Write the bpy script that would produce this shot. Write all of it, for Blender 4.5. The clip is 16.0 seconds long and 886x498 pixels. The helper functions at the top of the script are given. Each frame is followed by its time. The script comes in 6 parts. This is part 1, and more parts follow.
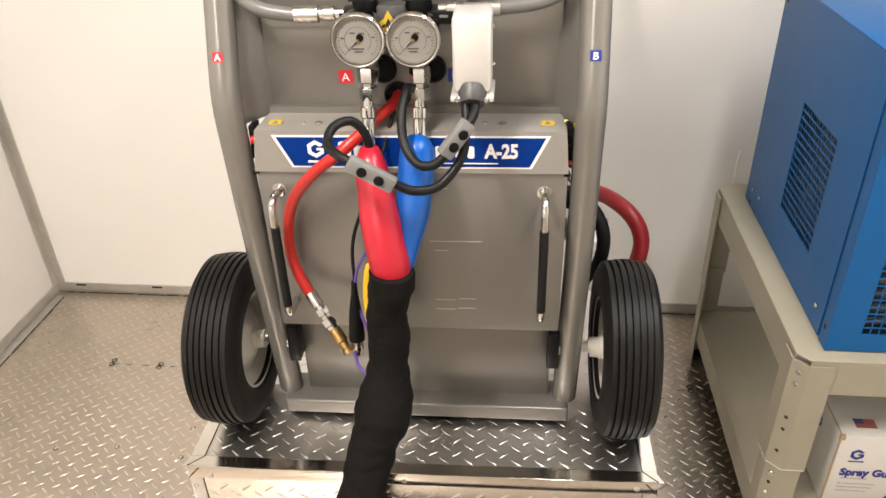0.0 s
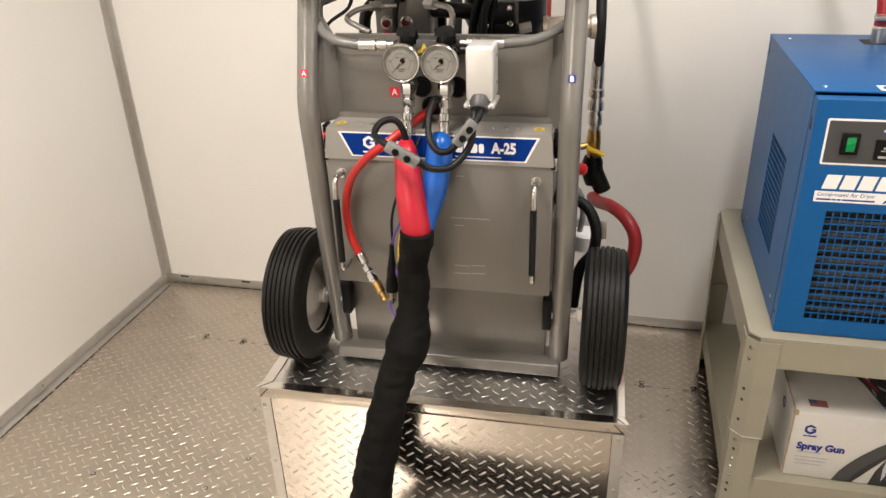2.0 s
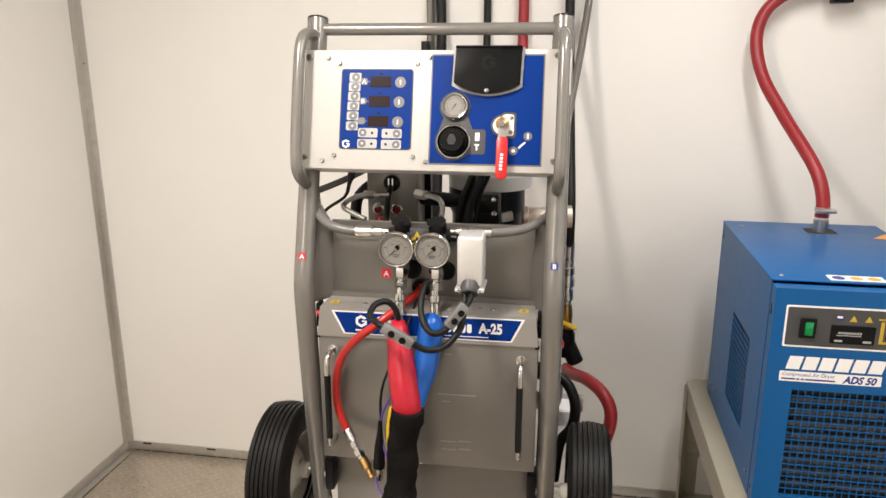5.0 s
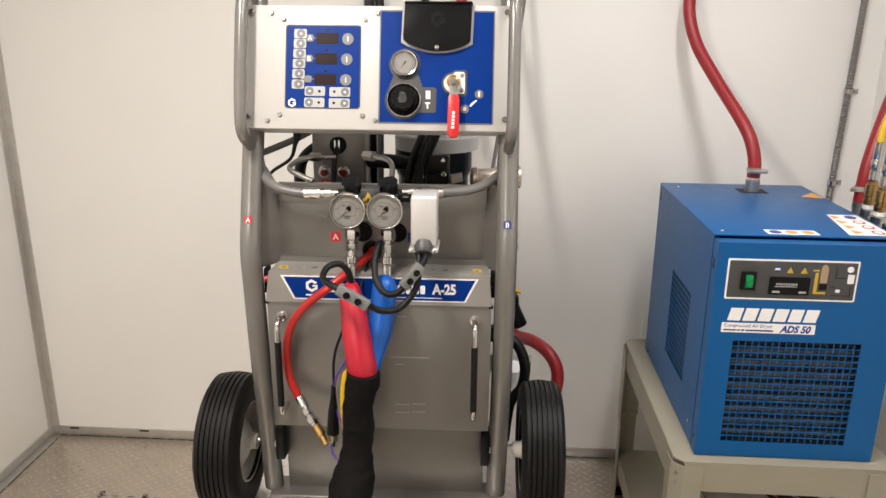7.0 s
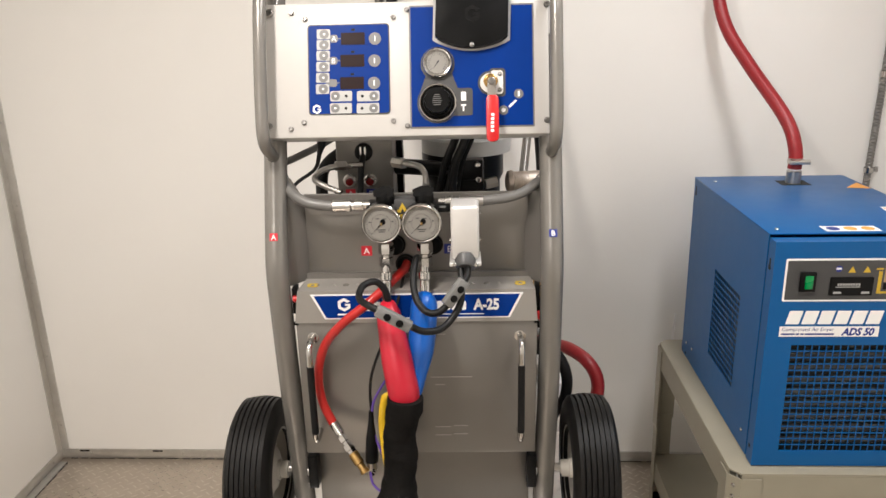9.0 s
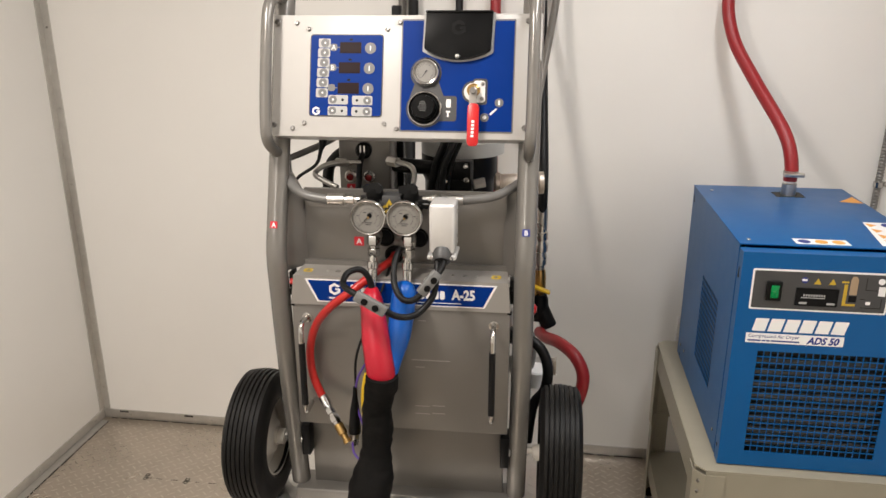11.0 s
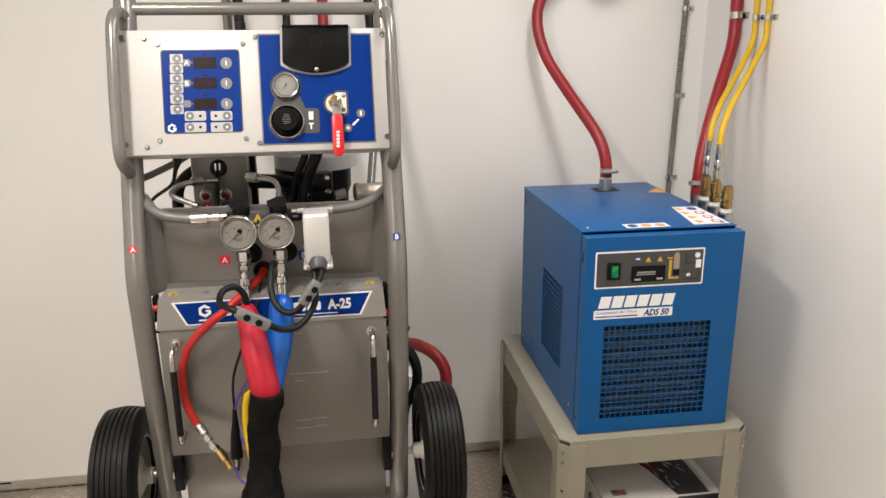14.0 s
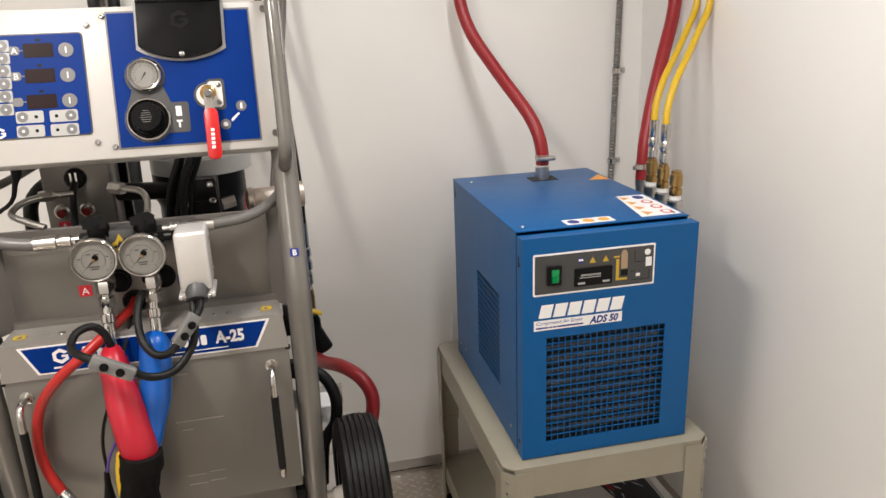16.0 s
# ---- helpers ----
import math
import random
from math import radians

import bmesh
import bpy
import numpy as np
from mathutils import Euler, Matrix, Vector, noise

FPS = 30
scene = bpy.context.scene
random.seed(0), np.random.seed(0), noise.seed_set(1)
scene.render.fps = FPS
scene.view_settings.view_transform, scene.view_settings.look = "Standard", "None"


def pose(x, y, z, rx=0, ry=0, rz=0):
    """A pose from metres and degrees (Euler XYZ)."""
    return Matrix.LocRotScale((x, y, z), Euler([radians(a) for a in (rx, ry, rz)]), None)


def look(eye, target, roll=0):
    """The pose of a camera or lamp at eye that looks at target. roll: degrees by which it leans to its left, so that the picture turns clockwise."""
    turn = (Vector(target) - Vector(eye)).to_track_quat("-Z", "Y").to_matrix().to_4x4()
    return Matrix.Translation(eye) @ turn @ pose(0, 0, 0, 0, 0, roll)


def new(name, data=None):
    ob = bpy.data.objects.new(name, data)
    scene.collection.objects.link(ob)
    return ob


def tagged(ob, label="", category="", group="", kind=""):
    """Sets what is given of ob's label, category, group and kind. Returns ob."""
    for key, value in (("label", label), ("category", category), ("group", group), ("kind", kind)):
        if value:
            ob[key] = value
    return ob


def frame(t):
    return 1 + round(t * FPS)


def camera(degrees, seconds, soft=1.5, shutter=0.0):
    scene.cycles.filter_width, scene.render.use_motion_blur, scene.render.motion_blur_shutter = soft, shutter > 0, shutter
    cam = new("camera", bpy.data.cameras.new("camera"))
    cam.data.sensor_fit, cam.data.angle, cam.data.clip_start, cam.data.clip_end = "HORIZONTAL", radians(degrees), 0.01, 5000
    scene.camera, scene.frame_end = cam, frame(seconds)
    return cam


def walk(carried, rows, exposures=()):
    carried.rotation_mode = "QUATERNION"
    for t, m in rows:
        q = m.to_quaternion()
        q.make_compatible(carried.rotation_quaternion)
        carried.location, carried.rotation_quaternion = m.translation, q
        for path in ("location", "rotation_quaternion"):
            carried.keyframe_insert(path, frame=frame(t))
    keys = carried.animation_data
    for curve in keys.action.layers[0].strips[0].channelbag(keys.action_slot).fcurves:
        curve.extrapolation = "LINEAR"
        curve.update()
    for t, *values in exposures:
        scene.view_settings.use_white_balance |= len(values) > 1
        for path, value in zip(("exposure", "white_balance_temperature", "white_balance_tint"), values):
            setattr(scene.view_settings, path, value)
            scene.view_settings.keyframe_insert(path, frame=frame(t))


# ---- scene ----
cam = camera(61.3, 16.0)
PATH = [
    (0, (0.378, 0.256, 1.266), (0.171, 1.95, 0.222), -2.0),
    (0.5, (0.408, 0.151, 1.265), (0.286, 1.852, 0.22), -2.0),
    (1, (0.54, 0.065, 1.265), (0.295, 1.776, 0.258), -2.0),
    (1.5, (0.586, 0.008, 1.271), (0.199, 1.703, 0.282), -1.6),
    (2, (0.54, -0.083, 1.301), (0.11, 1.65, 0.4), -2.0),
    (2.5, (0.475, -0.164, 1.292), (0.104, 1.607, 0.44), -1.5),
    (3, (0.447, -0.191, 1.303), (0.095, 1.598, 0.481), -1.8),
    (3.5, (0.457, -0.171, 1.298), (0.136, 1.624, 0.476), -0.8),
    (4, (0.5, -0.148, 1.35), (0.146, 1.709, 0.697), 0.2),
    (4.2, (0.507, -0.137, 1.37), (0.149, 1.745, 0.797), 0.1),
    (6.3, (0.436, -0.168, 1.366), (0.201, 1.751, 0.857), 0.3),
    (6.5, (0.436, -0.177, 1.356), (0.229, 1.745, 0.843), 0.3),
    (7, (0.429, -0.141, 1.332), (0.307, 1.771, 0.757), 0.5),
    (7.5, (0.411, -0.028, 1.331), (0.235, 1.867, 0.714), -0.6),
    (8, (0.388, 0.054, 1.324), (0.167, 1.946, 0.713), -1.3),
    (8.5, (0.35, 0.026, 1.336), (0.22, 1.929, 0.733), -1.0),
    (8.7, (0.333, -0.004, 1.339), (0.235, 1.903, 0.743), -1.4),
    (10.8, (0.493, -0.149, 1.368), (0.242, 1.727, 0.724), -0.3),
    (11, (0.494, -0.139, 1.378), (0.227, 1.745, 0.76), -0.1),
    (11.5, (0.45, -0.143, 1.397), (0.203, 1.769, 0.863), 0.0),
    (12, (0.377, -0.159, 1.398), (0.224, 1.771, 0.899), -0.5),
    (12.5, (0.335, -0.179, 1.389), (0.287, 1.756, 0.884), -0.9),
    (13, (0.339, -0.192, 1.379), (0.401, 1.741, 0.87), -0.5),
    (13.5, (0.353, -0.199, 1.357), (0.528, 1.723, 0.834), -0.4),
    (14, (0.355, -0.192, 1.355), (0.628, 1.71, 0.8), -0.4),
    (14.5, (0.344, -0.189, 1.351), (0.697, 1.697, 0.787), -0.2),
    (15, (0.356, -0.157, 1.341), (0.749, 1.717, 0.763), 0.0),
    (15.5, (0.406, -0.063, 1.344), (0.771, 1.813, 0.757), -1.8),
    (16, (0.452, 0.02, 1.337), (0.856, 1.884, 0.736), -2.1),
]
walk(cam, [(t, look(eye, target, roll)) for t, eye, target, roll in PATH], [(0.0, 0.48, 6200, 10), (1.0, 0.46, 6200, 10), (1.5, 0.38, 6200, 10), (2.0, 0.17, 6200, 10), (2.5, 0.14, 6200, 10), (4.0, 0.2, 6200, 10), (6.3, -0.08, 6000, 10), (7.5, 0.0, 6000, 10), (8.7, 0.0, 6000, 10), (11.0, -0.18, 6050, 10), (12.0, -0.2, 6050, 10), (13.5, -0.12, 6000, 10), (14.2, -0.16, 6000, 10), (15.5, -0.16, 6000, 10), (16.0, -0.19, 6000, 10)])

# ---- light ----
X0, X1, Y0, Y1, TOP = -1.018, 1.47, -2.2, 2.005, 2.15
world = bpy.data.worlds.new("world")
world.use_nodes = True
world.node_tree.nodes["Background"].inputs[0].default_value = (0.9, 0.85, 0.8, 1)
world.node_tree.nodes["Background"].inputs[1].default_value = 0.02
scene.world = world


def lamp(x, y, z, w, l, power, colour):
    data = bpy.data.lights.new("assumed_ceiling_light", "AREA")
    data.shape, data.size, data.size_y, data.energy, data.color = "RECTANGLE", w, l, power, colour
    ob = new("assumed_ceiling_light", data)
    ob.matrix_world = pose(x, y, z)
    return ob


# first two placed from the dryer's shadows; the third is an added fill
LAMPS = [(-0.15, 0.42, 0.14, 0.45, 27.0, (1.0, 0.875, 0.745)), (0.88, 0.90, 0.12, 0.9, 12.5, (1.0, 0.945, 0.89)), (-0.60, -1.5, 0.12, 1.0, 17.0, (1.0, 0.90, 0.80))]
for lx, ly, lw, ll, le, tint in LAMPS:
    lamp(lx, ly, TOP - 0.055, lw, ll, le, tint)


# ---- materials ----
def material(name, colour, rough=0.5, metal=0.0, vary=0.06, grain=60.0, bump=0.0, bump_scale=200.0, rough_vary=0.08, coat=0.0, spec=0.5, stretch=(1, 1, 1), object_vary=0.0):
    m = bpy.data.materials.new(name)
    m.use_nodes = True
    nt = m.node_tree
    bsdf = nt.nodes["Principled BSDF"]
    tc = nt.nodes.new("ShaderNodeTexCoord")
    mp = nt.nodes.new("ShaderNodeMapping")
    mp.inputs["Scale"].default_value = stretch
    nt.links.new(tc.outputs["Object"], mp.inputs["Vector"])
    fine = nt.nodes.new("ShaderNodeTexNoise")
    fine.inputs["Scale"].default_value, fine.inputs["Detail"].default_value = grain, 4
    wide = nt.nodes.new("ShaderNodeTexNoise")
    wide.inputs["Scale"].default_value, wide.inputs["Detail"].default_value = grain / 14, 3
    for n in (fine, wide):
        nt.links.new(mp.outputs["Vector"], n.inputs["Vector"])
    both = nt.nodes.new("ShaderNodeMath")
    both.operation = "ADD"
    nt.links.new(fine.outputs["Fac"], both.inputs[0])
    nt.links.new(wide.outputs["Fac"], both.inputs[1])
    rng = nt.nodes.new("ShaderNodeMapRange")
    rng.inputs["From Min"].default_value, rng.inputs["From Max"].default_value = 0.6, 1.4
    rng.inputs["To Min"].default_value, rng.inputs["To Max"].default_value = 1 - vary, 1 + vary
    nt.links.new(both.outputs[0], rng.inputs["Value"])
    mul = nt.nodes.new("ShaderNodeVectorMath")
    mul.operation = "SCALE"
    mul.inputs[0].default_value = colour
    nt.links.new(rng.outputs[0], mul.inputs["Scale"])
    nt.links.new(mul.outputs[0], bsdf.inputs["Base Color"])
    rr = nt.nodes.new("ShaderNodeMapRange")
    rr.inputs["From Min"].default_value, rr.inputs["From Max"].default_value = 0.3, 0.7
    rr.inputs["To Min"].default_value, rr.inputs["To Max"].default_value = max(0.02, rough - rough_vary), min(1, rough + rough_vary)
    nt.links.new(wide.outputs["Fac"], rr.inputs["Value"])
    nt.links.new(rr.outputs[0], bsdf.inputs["Roughness"])
    bsdf.inputs["Metallic"].default_value = metal
    bsdf.inputs["Coat Weight"].default_value = coat
    bsdf.inputs["Coat Roughness"].default_value = 0.12
    bsdf.inputs["Specular IOR Level"].default_value = spec
    if bump:
        bn = nt.nodes.new("ShaderNodeTexNoise")
        bn.inputs["Scale"].default_value, bn.inputs["Detail"].default_value = bump_scale, 3
        nt.links.new(mp.outputs["Vector"], bn.inputs["Vector"])
        bp = nt.nodes.new("ShaderNodeBump")
        bp.inputs["Strength"].default_value, bp.inputs["Distance"].default_value = bump, 0.002
        nt.links.new(bn.outputs["Fac"], bp.inputs["Height"])
        nt.links.new(bp.outputs["Normal"], bsdf.inputs["Normal"])
    return m


WALL = material("wall_panel", (0.82, 0.805, 0.77), 0.2, vary=0.012, grain=8, bump=0.10, bump_scale=9, rough_vary=0.05)
CEIL = material("ceiling_paint", (0.72, 0.70, 0.67), 0.6, vary=0.02)
ALU = material("aluminium", (0.74, 0.72, 0.69), 0.34, 1.0, vary=0.08, grain=25, bump=0.05, bump_scale=60)
ALU_TOP = material("aluminium_bright", (0.77, 0.73, 0.675), 0.17, 1.0, vary=0.06, grain=40, bump=0.03, bump_scale=40)
FLOOR = material("floor_plate", (0.585, 0.525, 0.455), 0.30, 1.0, vary=0.10, grain=14, bump=0.03, bump_scale=30, rough_vary=0.05)
SATIN = material("satin_aluminium", (0.70, 0.69, 0.67), 0.42, 0.55, vary=0.05, grain=40)
BOLT = material("dull_bolt_steel", (0.30, 0.29, 0.275), 0.32, 1.0, vary=0.08)
SOCKET = material("dark_flex_steel", (0.30, 0.29, 0.275), 0.40, 1.0, vary=0.12, grain=90)
LENS = material("dark_red_lens", (0.13, 0.006, 0.006), 0.2)
FLAP = material("black_cover_plastic", (0.004, 0.004, 0.004), 0.36, vary=0.1, grain=300, bump=0.08, bump_scale=700, spec=0.1)
# paler than floor_plate: the bars' highlights are put into the colour
FLOOR_BAR = material("bright_tread_bar", (0.70, 0.65, 0.575), 0.30, 1.0, vary=0.10, grain=60)
PALE_LINE = material("pale_line", (0.33, 0.31, 0.285), 0.5)
TRIM = material("trim_aluminium", (0.60, 0.585, 0.555), 0.36, 0.8, vary=0.12, grain=30)
STEEL = material("chrome", (0.56, 0.55, 0.53), 0.14, 1.0, vary=0.04)
ZINC = material("zinc_fitting", (0.52, 0.505, 0.48), 0.30, 1.0, vary=0.10, grain=120)
BRASS = material("brass", (0.42, 0.27, 0.1), 0.3, 1.0, vary=0.10, grain=100)
GREY = material("grey_powder_coat", (0.205, 0.194, 0.178), 0.32, 0.55, vary=0.015, grain=30, rough_vary=0.01)
GREY_TUBE = material("grey_tube_paint", (0.2, 0.19, 0.174), 0.24, 0.35, vary=0.02, grain=30, rough_vary=0.02)
GREY_LIGHT = material("light_grey_band", (0.30, 0.287, 0.265), 0.34, 0.30, vary=0.015, grain=30)
WHITE = material("white_enamel", (0.5, 0.485, 0.46), 0.4, vary=0.015)
WHITE_INK = material("white_ink", (0.82, 0.81, 0.80), 0.5, vary=0.02)
BLUE_LABEL = material("blue_label", (0.001, 0.026, 0.185), 0.42, vary=0.04, spec=0.1)
BLUE_INK = material("blue_ink", (0.008, 0.022, 0.2), 0.5, vary=0.03)
BLUE_DRYER = material("blue_enamel", (0.003, 0.085, 0.265), 0.38, vary=0.012, grain=400, bump=0.02, bump_scale=900, spec=0.3, rough_vary=0.015)
BLUE_SLEEVE = material("blue_heat_shrink", (0.003, 0.088, 0.41), 0.34, vary=0.08, grain=40, bump=0.10, bump_scale=70)
RED_SLEEVE = material("red_heat_shrink", (0.42, 0.008, 0.024), 0.36, vary=0.08, grain=40, bump=0.10, bump_scale=70)
RED_HOSE = material("red_rubber", (0.26, 0.01, 0.014), 0.42, vary=0.10, grain=90, bump=0.12, bump_scale=240)
RED_AIR = material("red_air_hose", (0.42, 0.016, 0.012), 0.35, vary=0.06, grain=90)
RED_GRIP = material("red_vinyl", (0.48, 0.01, 0.01), 0.32, vary=0.04)
RED_INK = material("red_ink", (0.5, 0.012, 0.025), 0.45, vary=0.03)
YELLOW = material("yellow_hose", (0.62, 0.4, 0.008), 0.35, vary=0.06, grain=90)
YELLOW_INK = material("yellow_ink", (0.5, 0.34, 0.02), 0.5, vary=0.03)
ORANGE_INK = material("orange_ink", (0.72, 0.33, 0.05), 0.5, vary=0.03)
PURPLE = material("purple_wire", (0.10, 0.05, 0.30), 0.45)
BLACK = material("black_plastic", (0.006, 0.006, 0.006), 0.38, vary=0.15, grain=200, bump=0.05, bump_scale=500, spec=0.14)
BLACK_RUBBER = material("black_rubber", (0.006, 0.006, 0.006), 0.45, vary=0.15, grain=120, bump=0.12, bump_scale=300, spec=0.25)
TYRE = material("tyre_rubber", (0.007, 0.0066, 0.006), 0.5, vary=0.20, grain=60, bump=0.10, bump_scale=300, spec=0.2)
CLOTH = material("black_sleeve_cloth", (0.0075, 0.007, 0.0065), 0.8, vary=0.25, grain=160, bump=0.45, bump_scale=420, spec=0.08)
GREY_HOSE = material("grey_hose_cover", (0.13, 0.127, 0.12), 0.40, vary=0.08, grain=80)
RIM = material("rim_paint", (0.5, 0.475, 0.425), 0.38, vary=0.05, grain=30)
BEIGE = material("beige_enamel", (0.29, 0.268, 0.205), 0.42, vary=0.05, grain=18, bump=0.04, bump_scale=200)
CARD = material("white_carton", (0.57, 0.552, 0.515), 0.6, vary=0.03, grain=60)
CARD_EDGE = material("brown_carton_edge", (0.36, 0.26, 0.16), 0.8)
DARK = material("dark_print", (0.02, 0.02, 0.022), 0.45, vary=0.2)
PRINT_LIGHT = material("pale_print", (0.45, 0.47, 0.52), 0.5)
PRINT_GREY = material("mid_grey_print", (0.14, 0.145, 0.15), 0.5)
MUFFLER = material("perforated_steel", (0.58, 0.51, 0.44), 0.48, 1.0, vary=0.30, grain=900)
FADED_RED = material("faded_red_print", (0.30, 0.10, 0.09), 0.6)
FADED_BLUE = material("faded_blue_print", (0.06, 0.08, 0.20), 0.6)
DARK_GREY = material("dark_grey_plate", (0.05, 0.05, 0.05), 0.42, vary=0.05)
MID_GREY = material("button_grey", (0.15, 0.15, 0.146), 0.42)
PALE_GREY = material("pale_grey_pad", (0.4, 0.4, 0.385), 0.42)
MAROON = material("dark_red_display", (0.012, 0.003, 0.003), 0.5, spec=0.15)
GREEN = material("green_switch", (0.0, 0.22, 0.05), 0.25)
DIAL = material("dial_face", (0.22, 0.21, 0.19), 0.5, vary=0.02)
FIN = material("condenser_fin", (0.07, 0.066, 0.062), 0.42, 0.6, vary=0.25, grain=80)
CLEAR = material("cloudy_plastic", (0.17, 0.17, 0.165), 0.20, vary=0.08, coat=0.4)
# near-black for joints; also puts the shade of holes and slots into colour
GAP_DARK = material("gap_dark", (0.03, 0.027, 0.022), 0.9)
DIFFUSER = bpy.data.materials.new("lamp_diffuser")
DIFFUSER.use_nodes = True
DIFFUSER.node_tree.nodes["Principled BSDF"].inputs["Emission Color"].default_value = (1.0, 0.88, 0.74, 1)
DIFFUSER.node_tree.nodes["Principled BSDF"].inputs["Emission Strength"].default_value = 6.0

# ---- building blocks ----
ORIGIN = {}


def root_of(ob):
    while ob.parent:
        ob = ob.parent
    return ob


def link(name, bm, mat, smooth=True):
    bmesh.ops.recalc_face_normals(bm, faces=bm.faces)
    me = bpy.data.meshes.new(name)
    bm.to_mesh(me)
    bm.free()
    for m in (mat if isinstance(mat, (list, tuple)) else [mat]):
        me.materials.append(m)
    if smooth:
        me.polygons.foreach_set("use_smooth", [True] * len(me.polygons))
        me.set_sharp_from_angle(angle=radians(32))
    return new(name, me)


def thing(name, origin, label, category, group="", turn=0.0):
    """An empty at a thing's base; its parts are given in unturned room coordinates."""
    ob = new(name)
    ob.empty_display_size = 0.05
    ob.matrix_world = pose(*origin, 0, 0, turn)
    ORIGIN[ob] = Vector(origin)
    return tagged(ob, label, category, group)


def part(name, bm, mat, parent, label="", smooth=True, kind=""):
    org = ORIGIN.get(root_of(parent), Vector((0, 0, 0)))
    bm.transform(Matrix.Translation(-org))
    ob = link(name, bm, mat, smooth)
    ob.parent = parent
    return tagged(ob, label, kind=kind)


def structure(name, bm, mat, label, category="", smooth=True):
    return tagged(link(name, bm, mat, smooth), label, category, kind="structure")


def whole(name, bm, mat, label, category, group=""):
    """A thing of one mesh."""
    return tagged(link(name, bm, mat), label, category, group)


def box(lo, hi, bevel=0.0, bm=None, m=None, seg=2):
    out = bmesh.new()
    size = [b - a for a, b in zip(lo, hi)]
    mid = [(a + b) / 2 for a, b in zip(lo, hi)]
    bmesh.ops.create_cube(out, size=1, matrix=Matrix.Translation(mid) @ Matrix.Diagonal((*size, 1)))
    if bevel:
        bmesh.ops.bevel(out, geom=out.edges[:] + out.verts[:], offset=bevel, segments=seg, affect="EDGES", profile=0.5)
    if m:
        out.transform(m)
    return merge(bm, out) if bm else out


def merge(bm, other):
    me = bpy.data.meshes.new("join")
    other.to_mesh(me)
    other.free()
    bm.from_mesh(me)
    bpy.data.meshes.remove(me)
    return bm


def joined(*many):
    out = many[0]
    for o in many[1:]:
        merge(out, o)
    return out


def lathe(o, d, profile, seg=32, bm=None, close=True):
    """Turn a profile of (distance along, radius) round the axis d through o."""
    out = bmesh.new()
    o, d = Vector(o), Vector(d).normalized()
    q = d.to_track_quat("Z", "Y").to_matrix()
    rings = []
    for a, r in profile:
        if r < 1e-6:
            rings.append([out.verts.new(o + d * a)])
        else:
            rings.append([out.verts.new(o + d * a + q @ Vector((r * math.cos(2 * math.pi * k / seg), r * math.sin(2 * math.pi * k / seg), 0))) for k in range(seg)])
    for r0, r1 in zip(rings, rings[1:]):
        for k in range(seg):
            a, b = r0[k % len(r0)], r0[(k + 1) % len(r0)]
            c, e = r1[(k + 1) % len(r1)], r1[k % len(r1)]
            vs = []
            for v in (a, b, c, e):
                if v not in vs:
                    vs.append(v)
            if len(vs) > 2:
                out.faces.new(vs)
    if close:
        for r in (rings[0], rings[-1]):
            if len(r) > 2:
                out.faces.new(r)
    return merge(bm, out) if bm else out


def rod(a, b, r, seg=20, bevel=0.0, bm=None, r2=None):
    a, b = Vector(a), Vector(b)
    n = (b - a).length
    r2 = r if r2 is None else r2
    v = bevel
    prof = [(0, r - v), (v, r), (n - v, r2), (n, r2 - v)] if v else [(0, r), (n, r2)]
    return lathe(a, b - a, prof, seg, bm)


def hexnut(a, b, r, bm=None):
    return rod(a, b, r, 6, r * 0.08, bm)


def spline(points, step=0.012):
    ps = [Vector(p) for p in points]
    out = []
    for i in range(len(ps) - 1):
        p0, p1, p2 = ps[max(i - 1, 0)], ps[i], ps[i + 1]
        p3 = ps[min(i + 2, len(ps) - 1)]
        n = max(2, int((p2 - p1).length / step))
        for k in range(n):
            t = k / n
            out.append((0.5 * (2 * p1 + (p2 - p0) * t + (2 * p0 - 5 * p1 + 4 * p2 - p3) * t * t + (3 * p1 - p0 - 3 * p2 + p3) * t ** 3), i + t))
    out.append((ps[-1], len(ps) - 1))
    return out


def sweep(points, radius, seg=16, step=0.012, wobble=0.0, fold=0.0, bm=None):
    """A tube along a smooth line; radius one number or one per point."""
    out = bmesh.new()
    line = spline(points, step)
    rings, side = [], None
    for i, (p, u) in enumerate(line):
        d = (line[min(i + 1, len(line) - 1)][0] - line[max(i - 1, 0)][0]).normalized()
        if side is None:
            side = d.orthogonal().normalized()
        side = (side - d * side.dot(d)).normalized()
        up = d.cross(side)
        if isinstance(radius, (int, float)):
            r = radius
        else:
            k = min(int(u), len(radius) - 2)
            f = u - k
            f = f * f * (3 - 2 * f)
            r = radius[k] * (1 - f) + radius[k + 1] * f
        ring = []
        for s in range(seg):
            a = 2 * math.pi * s / seg
            n = side * math.cos(a) + up * math.sin(a)
            rr = r
            if wobble:
                q = p + n * r
                rr += wobble * r * (noise.noise(q * 24) + 0.6 * noise.noise(Vector((q.x * 16, q.y * 16, q.z * 80))) + 0.3 * noise.noise(q * 90))
            if fold:
                rr += fold * r * math.sin(u * 19 + 2.2 * math.sin(a + u))
            ring.append(out.verts.new(p + n * rr))
        rings.append(ring)
    for r0, r1 in zip(rings, rings[1:]):
        for s in range(seg):
            out.faces.new((r0[s], r0[(s + 1) % seg], r1[(s + 1) % seg], r1[s]))
    out.faces.new(rings[0])
    out.faces.new(rings[-1])
    return merge(bm, out) if bm else out


